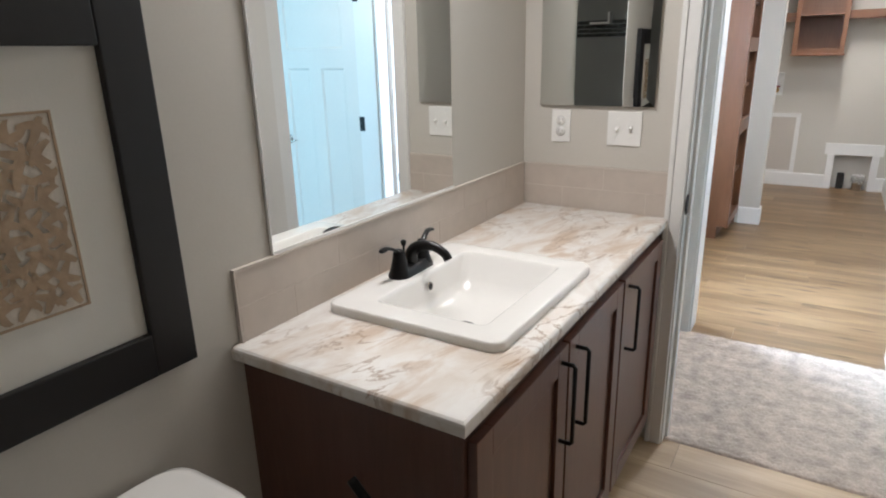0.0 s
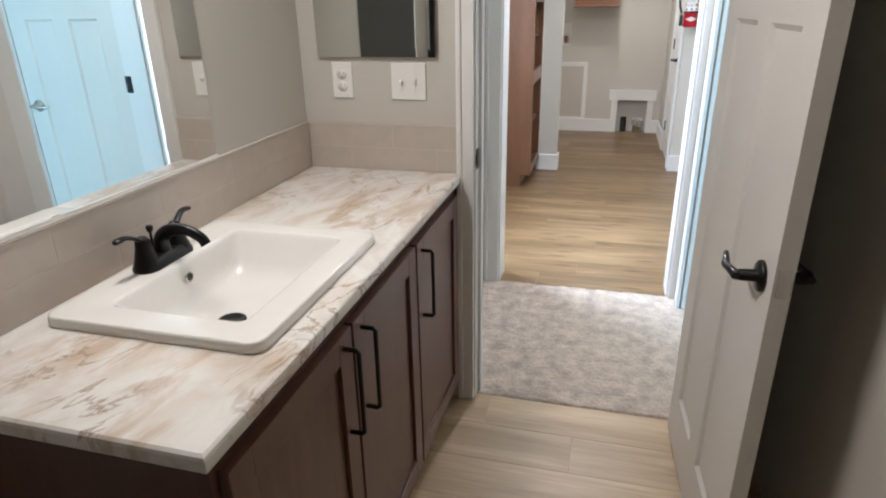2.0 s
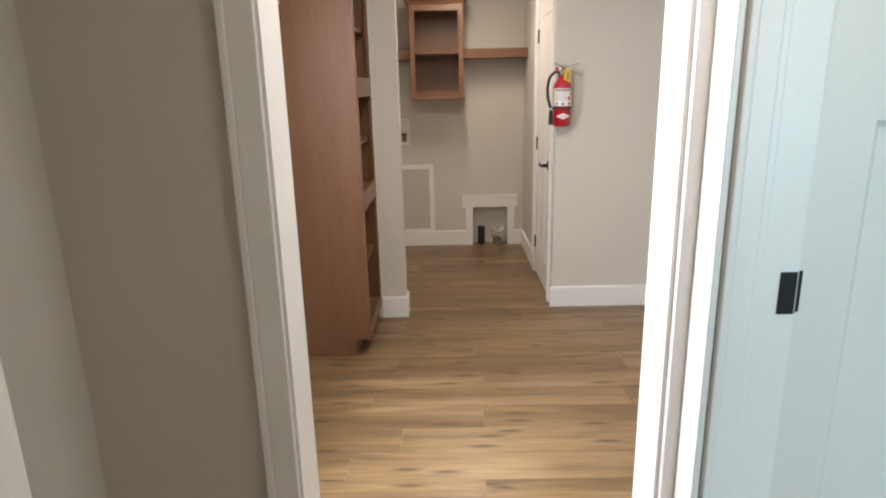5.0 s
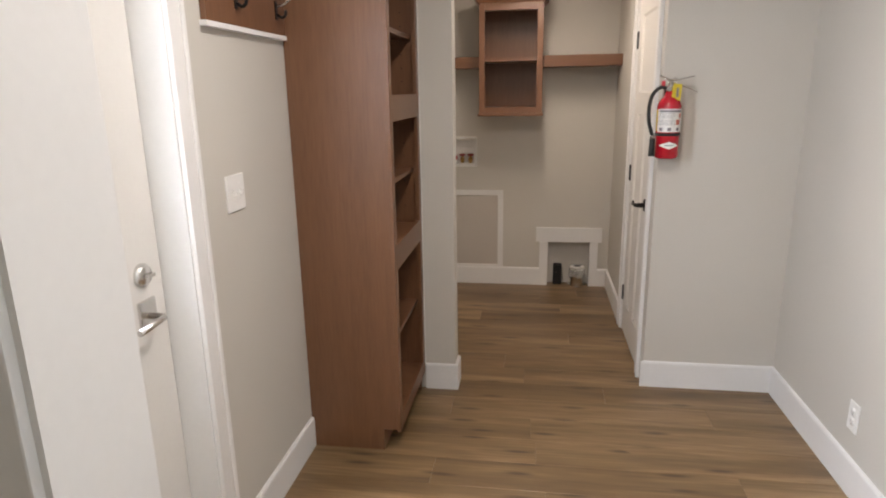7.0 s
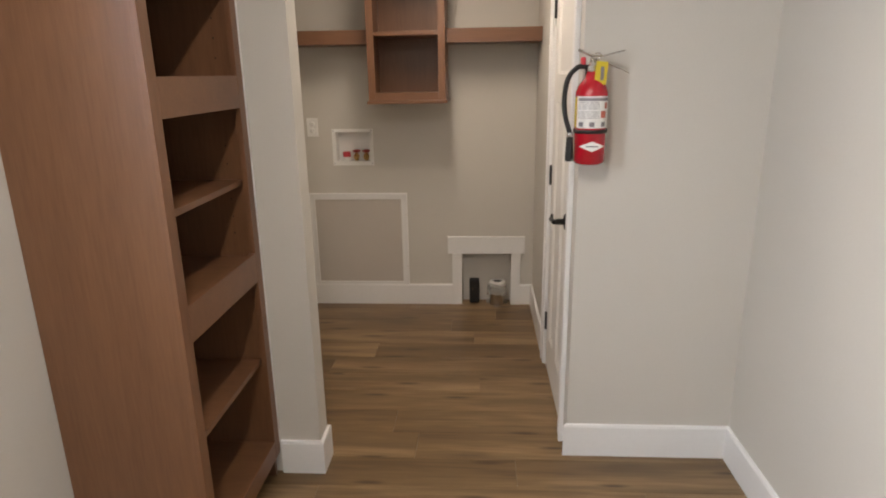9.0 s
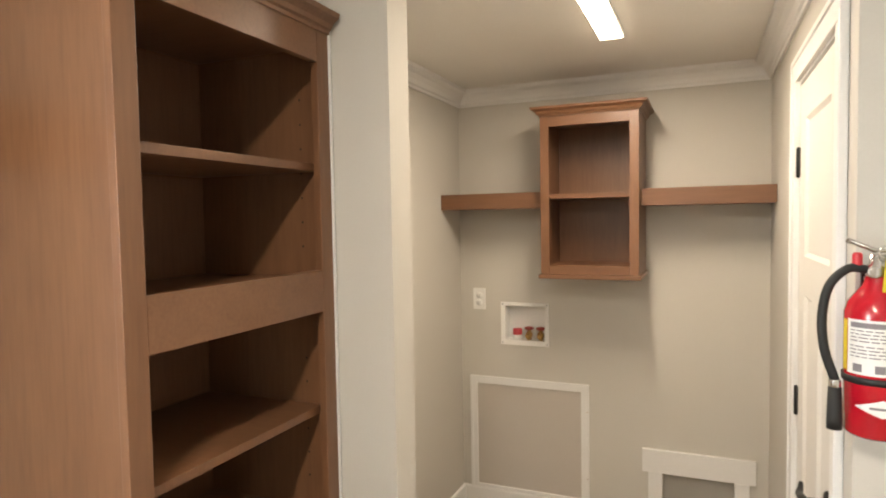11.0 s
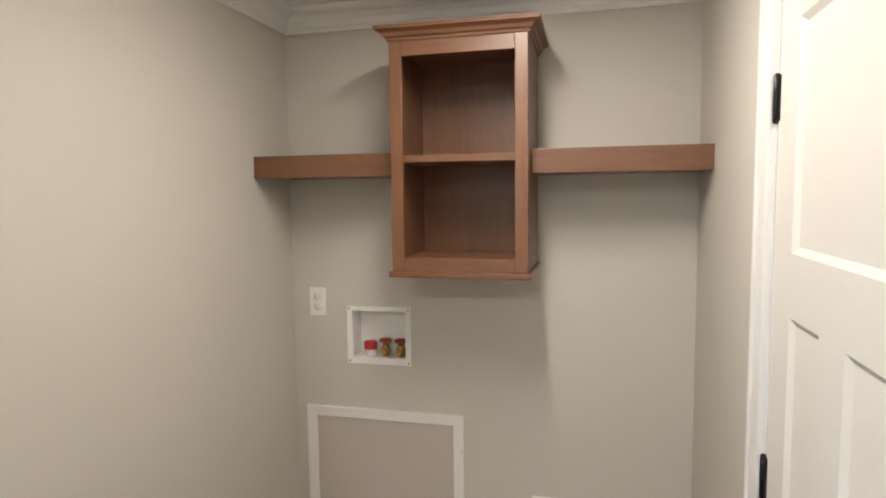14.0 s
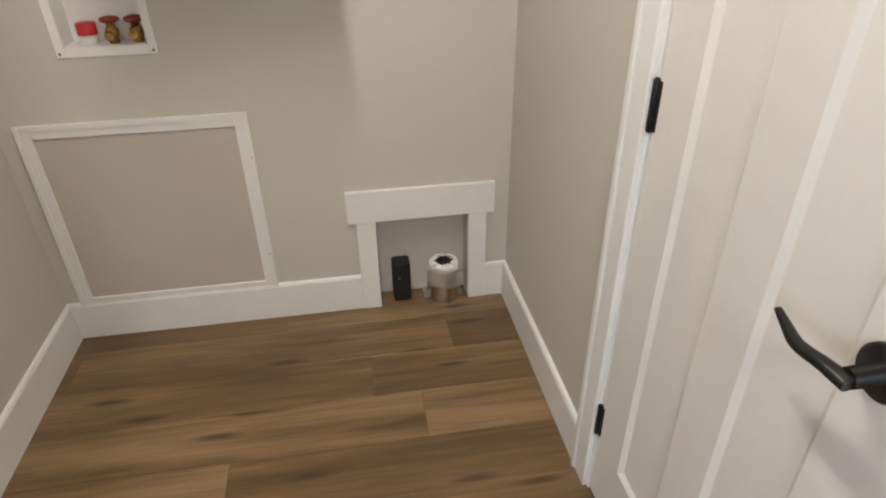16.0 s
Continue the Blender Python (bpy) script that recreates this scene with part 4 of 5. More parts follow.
def picture():
    p = thing("framed_picture", "black framed cut-paper art in a wide white mat", "picture")
    y0, y1, z0, z1, w = 0.944, 1.579, 0.917, 1.552, 0.080
    x = BX0 + 0.001
    part("frame", boxes((x, x + 0.026, y0, y0 + w, z0, z1), (x, x + 0.026, y1 - w, y1, z0, z1), (x, x + 0.0258, y0 + w, y1 - w, z0, z0 + w), (x, x + 0.0258, y0 + w, y1 - w, z1 - w, z1), bevel=0.003), M_FRAME, p, "wide flat black wooden frame")
    part("mat", boxes((x, x + 0.012, y0 + w, y1 - w, z0 + w, z1 - w)), M_MAT, p)
    a0, a1, b0, b1 = 1.119, 1.412, 1.088, 1.381
    part("mat_bevel", boxes((x + 0.012, x + 0.0145, a0 - 0.004, a0, b0 - 0.004, b1 + 0.004), (x + 0.012, x + 0.0145, a1, a1 + 0.004, b0 - 0.004, b1 + 0.004), (x + 0.012, x + 0.0144, a0, a1, b0 - 0.004, b0), (x + 0.012, x + 0.0144, a0, a1, b1, b1 + 0.004)), M_CUT, p, "thin brown bevelled edge")
    part("paper", boxes((x + 0.0115, x + 0.0130, a0, a1, b0, b1)), M_PAPER, p, "cream paper ground")
    rng = random.Random(4)
    bm = bmesh.new()
    k = 0
    for i in range(9):
        for j in range(9):
            cy, cz2 = a0 + 0.022 + 0.031 * i, b0 + 0.022 + 0.031 * j
            base = radians(45 if (i + j) % 2 else -45) + rng.uniform(-0.5, 0.5)
            for q in range(2):
                t = base + q * radians(80)
                L = 0.023 + rng.uniform(-0.004, 0.004)
                bend = rng.uniform(-0.009, 0.009)
                dy, dz = math.cos(t), math.sin(t)
                k += 1
                xs = x + 0.0145 + 0.0004 * (k % 5)
                mid = []
                for s in range(7):
                    u = s / 6 * 2 - 1
                    off = bend * (1 - u * u)
                    yy, zz = cy + dy * L * u - dz * off, cz2 + dz * L * u + dy * off
                    mid.append((min(max(yy, a0 + 0.004), a1 - 0.004), min(max(zz, b0 + 0.004), b1 - 0.004)))
                wid = [0.0035, 0.005, 0.0062, 0.0068, 0.0062, 0.005, 0.0035]
                va = [bm.verts.new((xs, m[0] - dz * w2, m[1] + dy * w2)) for m, w2 in zip(mid, wid)]
                vb = [bm.verts.new((xs, m[0] + dz * w2, m[1] - dy * w2)) for m, w2 in zip(mid, wid)]
                for s in range(6):
                    bm.faces.new((va[s], va[s + 1], vb[s + 1], vb[s]))
    part("cut_paper_lattice", bm, M_CUT, p, "brown cut-paper lattice of curling leaves")
    return p


picture()


def toilet():
    t = thing("toilet", "white ceramic toilet with a rounded tank lid", "toilet")
    y0, y1 = 1.055, 1.515
    part("tank", boxes((BX0 + 0.012, -0.612, y0 + 0.018, y1 - 0.018, 0.36, 0.692), bevel=0.02), M_CERAMIC, t)
    bm = bmesh.new()
    cx, cy = (BX0 + 0.008 - 0.588) / 2, (y0 + y1) / 2
    hx, hy = (-0.588 - BX0 - 0.008) / 2, (y1 - y0) / 2
    rings = []
    for sc, z in ((0.965, 0.692), (1.0, 0.699), (1.0, 0.717), (0.975, 0.729), (0.90, 0.735)):
        ring = []
        for k in range(40):
            a = 2 * math.pi * k / 40
            c, s = math.cos(a), math.sin(a)
            u, v = abs(c) ** 0.35 * (1 if c > 0 else -1), abs(s) ** 0.35 * (1 if s > 0 else -1)
            bulge = 0.018 * (1 - v * v) if u > 0 else 0
            ring.append(bm.verts.new((cx + hx * sc * u + bulge, cy + hy * sc * v, z)))
        rings.append(ring)
    for a, b in zip(rings, rings[1:]):
        for i in range(40):
            f = bm.faces.new((a[i], a[(i + 1) % 40], b[(i + 1) % 40], b[i]))
            f.smooth = True
    bm.faces.new(rings[-1])
    bm.faces.new(list(reversed(rings[0])))
    part("tank_lid", bm, M_CERAMIC, t)

    def oval(bm, levels, n=32):
        rs = []
        for x0, rx, ry, z in levels:
            rs.append([bm.verts.new((x0 + rx * math.cos(2 * math.pi * k / n), cy + ry * math.sin(2 * math.pi * k / n), z)) for k in range(n)])
        for a, b in zip(rs, rs[1:]):
            for i in range(n):
                f = bm.faces.new((a[i], a[(i + 1) % n], b[(i + 1) % n], b[i]))
                f.smooth = True
        bm.faces.new(rs[-1])
        bm.faces.new(list(reversed(rs[0])))
        return bm
    part("bowl", oval(bmesh.new(), [(-0.46, 0.20, 0.12, 0.0), (-0.46, 0.19, 0.11, 0.10), (-0.43, 0.20, 0.13, 0.22), (-0.39, 0.245, 0.175, 0.34), (-0.385, 0.25, 0.18, 0.385)]), M_CERAMIC, t)
    part("seat_lid", oval(bmesh.new(), [(-0.385, 0.245, 0.178, 0.386), (-0.385, 0.25, 0.182, 0.395), (-0.385, 0.25, 0.182, 0.41), (-0.385, 0.235, 0.168, 0.42)]), M_PLASTIC, t)
    part("flush_lever", tube(bmesh.new(), [(-0.612, y0 + 0.06, 0.67), (-0.590, y0 + 0.06, 0.67), (-0.585, y0 + 0.12, 0.662)], 0.006, 8), M_CHROME, t)


toilet()

holder = thing("toilet_paper_holder", "black single-post toilet paper holder on the vanity side", "toilet paper holder")
part("rose", lathe(bmesh.new(), [(0.027, 0.0), (0.027, -0.008), (0.013, -0.013), (0.011, -0.075)], (-0.365, 1.698, 0.655), "y"), M_BLACK, holder)
part("arm", tube(bmesh.new(), arc([(-0.358, 1.622, 0.655), (-0.375, 1.612, 0.658), (-0.405, 1.614, 0.676), (-0.45, 1.618, 0.708), (-0.492, 1.624, 0.738)], 4), 0.0095, 12), M_BLACK, holder)


def tub():
    t = thing("bathtub", "white alcove bathtub below a grey surround", "bathtub")
    bm = bmesh.new()
    x0, x1, y0, y1, zt = BX0 + 0.012, BX1 - 0.012, 0.012, 0.76, 0.42
    outer = [(x0, y0), (x1, y0), (x1, y1), (x0, y1)]
    inner = [(x0 + 0.08, y0 + 0.07), (x1 - 0.08, y0 + 0.07), (x1 - 0.08, y1 - 0.09), (x0 + 0.08, y1 - 0.09)]
    floor_in = [(x0 + 0.2, y0 + 0.13), (x1 - 0.13, y0 + 0.13), (x1 - 0.13, y1 - 0.15), (x0 + 0.2, y1 - 0.15)]
    ls = [[bm.verts.new((*p, z)) for p in q] for q, z in ((outer, 0.0), (outer, zt), (inner, zt), (floor_in, 0.08))]
    for a, b in zip(ls, ls[1:]):
        for i in range(4):
            bm.faces.new((a[i], a[(i + 1) % 4], b[(i + 1) % 4], b[i]))
    bm.faces.new(ls[-1])
    part("shell", bm, M_CERAMIC, t)
    s = thing("shower_surround", "grey shower surround with a dark mosaic band", "shower surround")
    part("panel", boxes((BX0 + 0.011, BX1 - 0.011, 0.001, 0.010, zt, 2.1), (BX0 + 0.001, BX0 + 0.010, 0.001, 0.80, zt, 2.1), (BX1 - 0.010, BX1 - 0.001, 0.001, 0.80, zt, 2.1)), M_SURROUND, s)
    bed = part("mosaic_band", boxes((BX0 + 0.012, BX1 - 0.012, 0.0105, 0.0125, 1.540, 1.672)), M_GROUT, s)
    bed.data.materials[0] = M_SURROUND
    rng = random.Random(9)
    me = mesh_of("mosaic_tile", boxes((-0.0455, 0.0455, 0, 0.005, -0.0135, 0.0135)), M_MOSAIC)
    for r in range(4):
        u = BX0 + 0.06 + (0.047 if r % 2 else 0)
        while u < BX1 - 0.06:
            ob = new("mosaic_tile", me)
            ob.parent = bed
            ob.location = (u, 0.0126, 1.557 + 0.033 * r)
            u += 0.095
    v = thing("shower_valve", "black round shower valve with a lever", "shower valve")
    part("escutcheon", lathe(bmesh.new(), [(0.075, 0.0), (0.075, 0.006), (0.03, 0.012), (0.028, 0.05)], (0.55, 0.0102, 0.875), "y"), M_BLACK, v)
    part("lever", tube(bmesh.new(), [(0.55, 0.055, 0.875), (0.60, 0.062, 0.83), (0.615, 0.06, 0.80)], 0.010, 10), M_BLACK, v)
    c = thing("corner_shelf", "white ceramic shelf on the shower wall", "shower shelf")
    part("shelf", boxes((-0.20, -0.04, 0.0185, 0.09, 1.640, 1.656), (-0.20, -0.185, 0.0185, 0.09, 1.6565, 1.73), bevel=0.004), M_CERAMIC, c)


tub()

bar = thing("vanity_light", "black vanity light bar with three white glass shades, lit", "wall light")
part("backplate", boxes((BX0 + 0.001, BX0 + 0.022, 1.95, 2.41, 2.085, 2.165), bevel=0.004), M_BLACK, bar)
for y in (2.00, 2.18, 2.36):
    arm = part("arm", tube(bmesh.new(), [(BX0 + 0.02, y, 2.125), (BX0 + 0.105, y, 2.125), (BX0 + 0.115, y, 2.17)], 0.008, 10), M_BLACK, bar)
    part("shade", lathe(bmesh.new(), [(0.026, 0.165), (0.034, 0.15), (0.046, 0.09), (0.05, 0.085)], (BX0 + 0.115, y, 2.02), seg=24, cap=False), M_BULB, arm, "white glass shade")


# ---- room things ----
def pantry():
    p = thing("pantry_cabinet", "tall brown stained open pantry cabinet with shelves", "cabinet")
    xb, xf = RX0 + 0.002, -0.434
    y0, y1 = 6.000, 6.583
    part("side_panel", boxes((xb, xf, y0, y0 + 0.016, 0.10, 2.085), (xb, -0.494, y0, y0 + 0.016, 0.0, 0.0998)), M_STAIN, p)
    part("side_panel", boxes((xb, xf, y1 - 0.016, y1, 0.0, 2.085)), M_STAIN, p)
    part("back_panel", boxes((xb, xb + 0.008, y0 + 0.016, y1 - 0.016, 0.10, 2.085)), M_STAIN, p)
    part("toe_kick", boxes((-0.51, -0.494, y0 + 0.016, y1 - 0.016, 0.0, 0.0998)), M_STAIN, p)
    fy0, fy1 = 5.986, 6.585
    for a, b in ((fy0, 6.032), (6.538, fy1)):
        part("stile", boxes((xf + 0.0005, xf + 0.019, a, b, 0.098, 2.085), bevel=0.0015), M_STAIN, p)
    for z0, z1 in ((1.999, 2.085), (1.404, 1.504), (0.812, 0.915), (0.098, 0.170)):
        part("rail", boxes((xf + 0.0005, xf + 0.0187, 6.0325, 6.5375, z0, z1), bevel=0.001), M_STAIN_H, p)
    for z in (1.486, 0.897, 0.152, 2.060):
        part("fixed_shelf", boxes((xb + 0.009, xf, y0 + 0.017, y1 - 0.017, z - 0.018, z)), M_STAIN_H, p)
    for z in (1.762, 1.166, 0.500):
        part("adjustable_shelf", boxes((xb + 0.009, xf - 0.012, y0 + 0.018, y1 - 0.018, z - 0.019, z), bevel=0.001), M_STAIN_H, p, "loose brown stained shelf")
    prof = [(0.0, 0.0), (0.004, 0.0), (0.006, 0.008), (0.012, 0.012), (0.016, 0.022), (0.026, 0.030), (0.034, 0.034), (0.036, 0.046), (0.0, 0.046)]
    bm = bmesh.new()
    zc = 2.072
    extrude_profile(bm, prof, (xf + 0.0195, fy0, zc), (xf + 0.0195, fy1, zc), (1, 0, 0), -1, 0)
    extrude_profile(bm, prof, (xb, fy0, zc), (xf + 0.0195, fy0, zc), (0, -1, 0), 0, 1)
    part("crown", bm, M_STAIN_H, p, "stepped brown crown moulding")
    part("top", boxes((xb, xf + 0.019, y0, y1, 2.0855, 2.097)), M_STAIN_H, p)
    part("scribe_strip", boxes((-0.440, -0.413, 6.5855, 6.5945, 0.14, 2.085)), M_TRIM, p, "thin white caulked strip")
    # flat dark discs on the panel paint the shade of the pin holes
    holes = bmesh.new()
    for z in [1.56 + 0.06 * k for k in range(7)] + [0.98 + 0.06 * k for k in range(6)]:
        lathe(holes, [(0.0028, 0.0), (0.0, 0.0)], (-0.49, y1 - 0.0164, z), "y", 8, False)
    part("pin_hole_shade", holes, M_RUBBER_SHADE, p, "dark discs painted as the shade in shelf-pin holes")


pantry()


def hook_rail():
    r = thing("coat_hook_rail", "brown stained board with dark coat hooks on the wall", "coat rack")
    part("board", boxes((RX0 + 0.001, RX0 + 0.020, 5.415, 5.984, 1.722, 1.865), bevel=0.002), M_STAIN, r)
    part("ledge", boxes((RX0 + 0.001, RX0 + 0.0235, 5.405, 5.984, 1.706, 1.7215)), M_TRIM, r, "pale lower strip")
    for y in (5.60, 5.91):
        x = RX0 + 0.020
        h = part("hook", boxes((x, x + 0.004, y - 0.010, y + 0.010, 1.772, 1.835), bevel=0.001), M_BLACK, r)
        part("prong", tube(bmesh.new(), arc([(x + 0.003, y, 1.79), (x + 0.022, y, 1.778), (x + 0.036, y, 1.788), (x + 0.037, y, 1.803)], 4), 0.0055, 10), M_BLACK, h)
        part("upper_prong", tube(bmesh.new(), arc([(x + 0.003, y, 1.818), (x + 0.030, y, 1.822), (x + 0.052, y, 1.836), (x + 0.056, y, 1.85)], 4), 0.005, 10), M_CHROME, h)


hook_rail()


def extinguisher():
    e = thing("fire_extinguisher", "red fire extinguisher with black hose hung on the wall", "fire extinguisher")
    x, y, z0 = 0.731, Y_JUT - 0.066, 1.196
    r = 0.0535
    part("cylinder", lathe(bmesh.new(), [(0.0, 0.0), (r - 0.008, 0.0), (r, 0.008), (r, 0.235), (r - 0.006, 0.255), (r - 0.018, 0.272), (0.024, 0.286), (0.020, 0.300), (0.018, 0.306)], (x, y, z0), seg=36), M_RED, e)

    def wrap(a0, a1, z1, z2, rr, n=14):
        bm = bmesh.new()
        pts = [(radians(a0 + (a1 - a0) * k / n)) for k in range(n + 1)]
        lo = [bm.verts.new((x + rr * math.sin(a), y - rr * math.cos(a), z1)) for a in pts]
        hi = [bm.verts.new((x + rr * math.sin(a), y - rr * math.cos(a), z2)) for a in pts]
        for k in range(n):
            f = bm.faces.new((lo[k], lo[k + 1], hi[k + 1], hi[k]))
            f.smooth = True
        return bm
    lab = part("label", wrap(-68, 68, z0 + 0.122, z0 + 0.225, r + 0.0006), M_LABEL, e, "white instruction label")
    part("label_header", wrap(-60, 64, z0 + 0.210, z0 + 0.220, r + 0.001), M_PRINT, lab)
    rng = random.Random(3)
    for zz in (0.2035, 0.197, 0.1905, 0.184, 0.174, 0.1675, 0.161, 0.1545):
        a = -60
        while a < 18:
            e1 = a + rng.uniform(7, 20)
            part("print_bar", wrap(a, min(e1, 20), z0 + zz, z0 + zz + 0.0022, r + 0.001, 4), M_PRINT, lab)
            a = e1 + 3
    for a in (-45, -5, 38):
        part("print_block", wrap(a - 9, a + 9, z0 + 0.127, z0 + 0.142, r + 0.001, 4), M_PRINT, lab)
    part("print_flame", wrap(42, 58, z0 + 0.185, z0 + 0.205, r + 0.001, 4), M_PRINT_RED, lab)
    part("print_figure", wrap(26, 50, z0 + 0.155, z0 + 0.178, r + 0.001, 4), M_PRINT_RED, lab)
    part("side_label", wrap(-86, -70, z0 + 0.125, z0 + 0.222, r + 0.0006, 4), M_YELLOW, e, "narrow yellow label")
    bm = bmesh.new()
    n, zc = 16, z0 + 0.062
    top, bot = [], []
    for k in range(n + 1):
        u = k / n * 2 - 1
        a = radians(48 * u)
        hh = 0.0165 * (1 - abs(u)) + 0.0004
        top.append(bm.verts.new((x + (r + 0.0008) * math.sin(a), y - (r + 0.0008) * math.cos(a), zc + hh)))
        bot.append(bm.verts.new((x + (r + 0.0008) * math.sin(a), y - (r + 0.0008) * math.cos(a), zc - hh)))
    for k in range(n):
        bm.faces.new((bot[k], bot[k + 1], top[k + 1], top[k]))
    mark = part("diamond_mark", bm, M_LABEL, e, "white diamond mark")
    part("mark_bar", wrap(-22, 22, zc - 0.002, zc + 0.0025, r + 0.0013, 6), M_PRINT, mark)
    part("strap", lathe(bmesh.new(), [(r + 0.001, 0.104), (r + 0.003, 0.104), (r + 0.003, 0.117), (r + 0.001, 0.117)], (x, y, z0), seg=36, cap=False), M_RUBBER_SHADE, e, "black rubber strap")
    valve = part("valve", lathe(bmesh.new(), [(0.016, 0.300), (0.020, 0.306), (0.020, 0.322), (0.014, 0.328), (0.013, 0.345)], (x, y, z0), seg=20), M_CHROME, e)
    bm = bmesh.new()
    tube(bm, arc([(x - 0.012, y, z0 + 0.338), (x + 0.035, y, z0 + 0.330), (x + 0.085, y, z0 + 0.312), (x + 0.118, y, z0 + 0.296)], 4), [0.008] * 4 + [0.007] * 5 + [0.005] * 4, 8, 0.4)
    part("carry_handle", bm, M_CHROME, valve)
    part("squeeze_lever", tube(bmesh.new(), [(x - 0.050, y - 0.004, z0 + 0.372), (x - 0.005, y - 0.002, z0 + 0.352), (x + 0.03, y, z0 + 0.352), (x + 0.10, y, z0 + 0.368)], [0.011, 0.011, 0.008, 0.006], 8, 0.45), M_CHROME, valve)
    part("pin_ring", tube(bmesh.new(), [(x + 0.010 + 0.012 * math.cos(t), y - 0.016, z0 + 0.350 + 0.012 * math.sin(t)) for t in [math.pi * k / 6 for k in range(13)]], 0.0018, 6), M_CHROME, valve)
    part("gauge", lathe(bmesh.new(), [(0.0115, 0.0), (0.0115, -0.010), (0.009, -0.011), (0.0, -0.011)], (x - 0.010, y - 0.014, z0 + 0.312), "y", 18, False), M_CHROME, valve)
    part("red_cap", lathe(bmesh.new(), [(0.009, 0.325), (0.009, 0.345), (0.006, 0.349), (0.0, 0.349)], (x - 0.034, y - 0.006, z0), seg=12, cap=False), M_REDCAP, valve)
    tag = boxes((-0.019, 0.019, -0.002, 0.002, -0.070, 0.002), bevel=0.0008)
    bmesh.ops.transform(tag, matrix=Matrix.Translation((x + 0.024, y - 0.030, z0 + 0.332)) @ Matrix.Rotation(radians(4), 4, "Y"), verts=tag.verts[:])
    t = part("inspection_tag", tag, M_YELLOW, e, "yellow inspection tag")
    part("tag_print", boxes((x + 0.019, x + 0.030, y - 0.0330, y - 0.0322, z0 + 0.275, z0 + 0.318)), M_PRINT, t)
    pts = arc([(x - 0.018, y - 0.004, z0 + 0.316), (x - 0.050, y - 0.012, z0 + 0.318), (x - 0.082, y - 0.020, z0 + 0.285), (x - 0.094, y - 0.026, z0 + 0.225), (x - 0.090, y - 0.03, z0 + 0.165), (x - 0.076, y - 0.030, z0 + 0.118), (x - 0.072, y - 0.03, z0 + 0.106)], 6)
    part("hose", tube(bmesh.new(), pts, 0.0085, 12), M_RUBBER_SHADE, e)
    part("nozzle_collar", lathe(bmesh.new(), [(0.009, 0.092), (0.0105, 0.094), (0.0105, 0.106), (0.009, 0.108)], (x - 0.072, y - 0.03, z0), seg=14), M_CHROME, e)
    part("nozzle", lathe(bmesh.new(), [(0.0, 0.012), (0.0135, 0.012), (0.0135, 0.030), (0.0115, 0.092), (0.0, 0.093)], (x - 0.072, y - 0.03, z0), seg=16, cap=False), M_RUBBER_SHADE, e)
    part("wall_bracket", boxes((x - 0.015, x + 0.015, Y_JUT - 0.012, Y_JUT - 0.0005, z0 + 0.05, z0 + 0.315), (x - 0.012, x + 0.012, Y_JUT - 0.07, Y_JUT - 0.012, z0 + 0.290, z0 + 0.298)), M_BLACK, e)


extinguisher()


# ---- laundry things ----
def wall_cabinet():
    c = thing("open_wall_cabinet", "brown stained open wall cabinet with one shelf", "cabinet")
    x0, x1, z0, z1 = -0.268, 0.168, 1.358, 2.085
    yb, yf = Y_BACK - 0.001, 8.108
    for nm, q in (("side_panel", (x0, x0 + 0.014, yf, yb, z0, z1)), ("side_panel", (x1 - 0.014, x1, yf, yb, z0, z1)), ("back_panel", (x0 + 0.014, x1 - 0.014, yb - 0.007, yb, z0, z1)), ("top_panel", (x0 + 0.014, x1 - 0.014, yf, yb - 0.007, z1 - 0.016, z1)), ("bottom_panel", (x0 + 0.014, x1 - 0.014, yf, yb - 0.007, z0 + 0.020, z0 + 0.036))):
        part(nm, boxes(q), M_STAIN, c)
    part("stile", boxes((x0, x0 + 0.040, yf - 0.0195, yf - 0.0005, z0, z1), bevel=0.0015), M_STAIN, c)
    part("stile", boxes((x1 - 0.040, x1, yf - 0.0195, yf - 0.0005, z0, z1), bevel=0.0015), M_STAIN, c)
    part("rail", boxes((x0 + 0.0405, x1 - 0.0405, yf - 0.0193, yf - 0.0005, z1 - 0.050, z1), bevel=0.001), M_STAIN_H, c)
    part("rail", boxes((x0 + 0.0405, x1 - 0.0405, yf - 0.0193, yf - 0.0005, z0, z0 + 0.042), bevel=0.001), M_STAIN_H, c)
    part("shelf", boxes((x0 + 0.015, x1 - 0.015, yf + 0.006, yb - 0.008, 1.706, 1.728), bevel=0.001), M_STAIN_H, c)
    prof = [(0.0, 0.0), (0.005, 0.0), (0.007, 0.008), (0.014, 0.012), (0.018, 0.022), (0.028, 0.028), (0.036, 0.031), (0.038, 0.042), (0.0, 0.042)]
    bm = bmesh.new()
    zc, f = z1 - 0.004, yf - 0.020
    extrude_profile(bm, prof, (x0 - 0.0005, f, zc), (x1 + 0.0005, f, zc), (0, -1, 0), -1, 1)
    extrude_profile(bm, prof, (x0 - 0.0005, yb, zc), (x0 - 0.0005, f, zc), (-1, 0, 0), 0, 1)
    extrude_profile(bm, prof, (x1 + 0.0005, yb, zc), (x1 + 0.0005, f, zc), (1, 0, 0), 0, 1)
    part("crown", bm, M_STAIN_H, c, "stepped brown crown moulding")
    part("top", boxes((x0, x1, f, yb, z1 + 0.0005, z1 + 0.037)), M_STAIN_H, c)
    part("bottom_trim", boxes((x0 - 0.010, x1 + 0.010, yf - 0.031, yb, z0 - 0.020, z0 - 0.0005), bevel=0.004), M_STAIN_H, c)


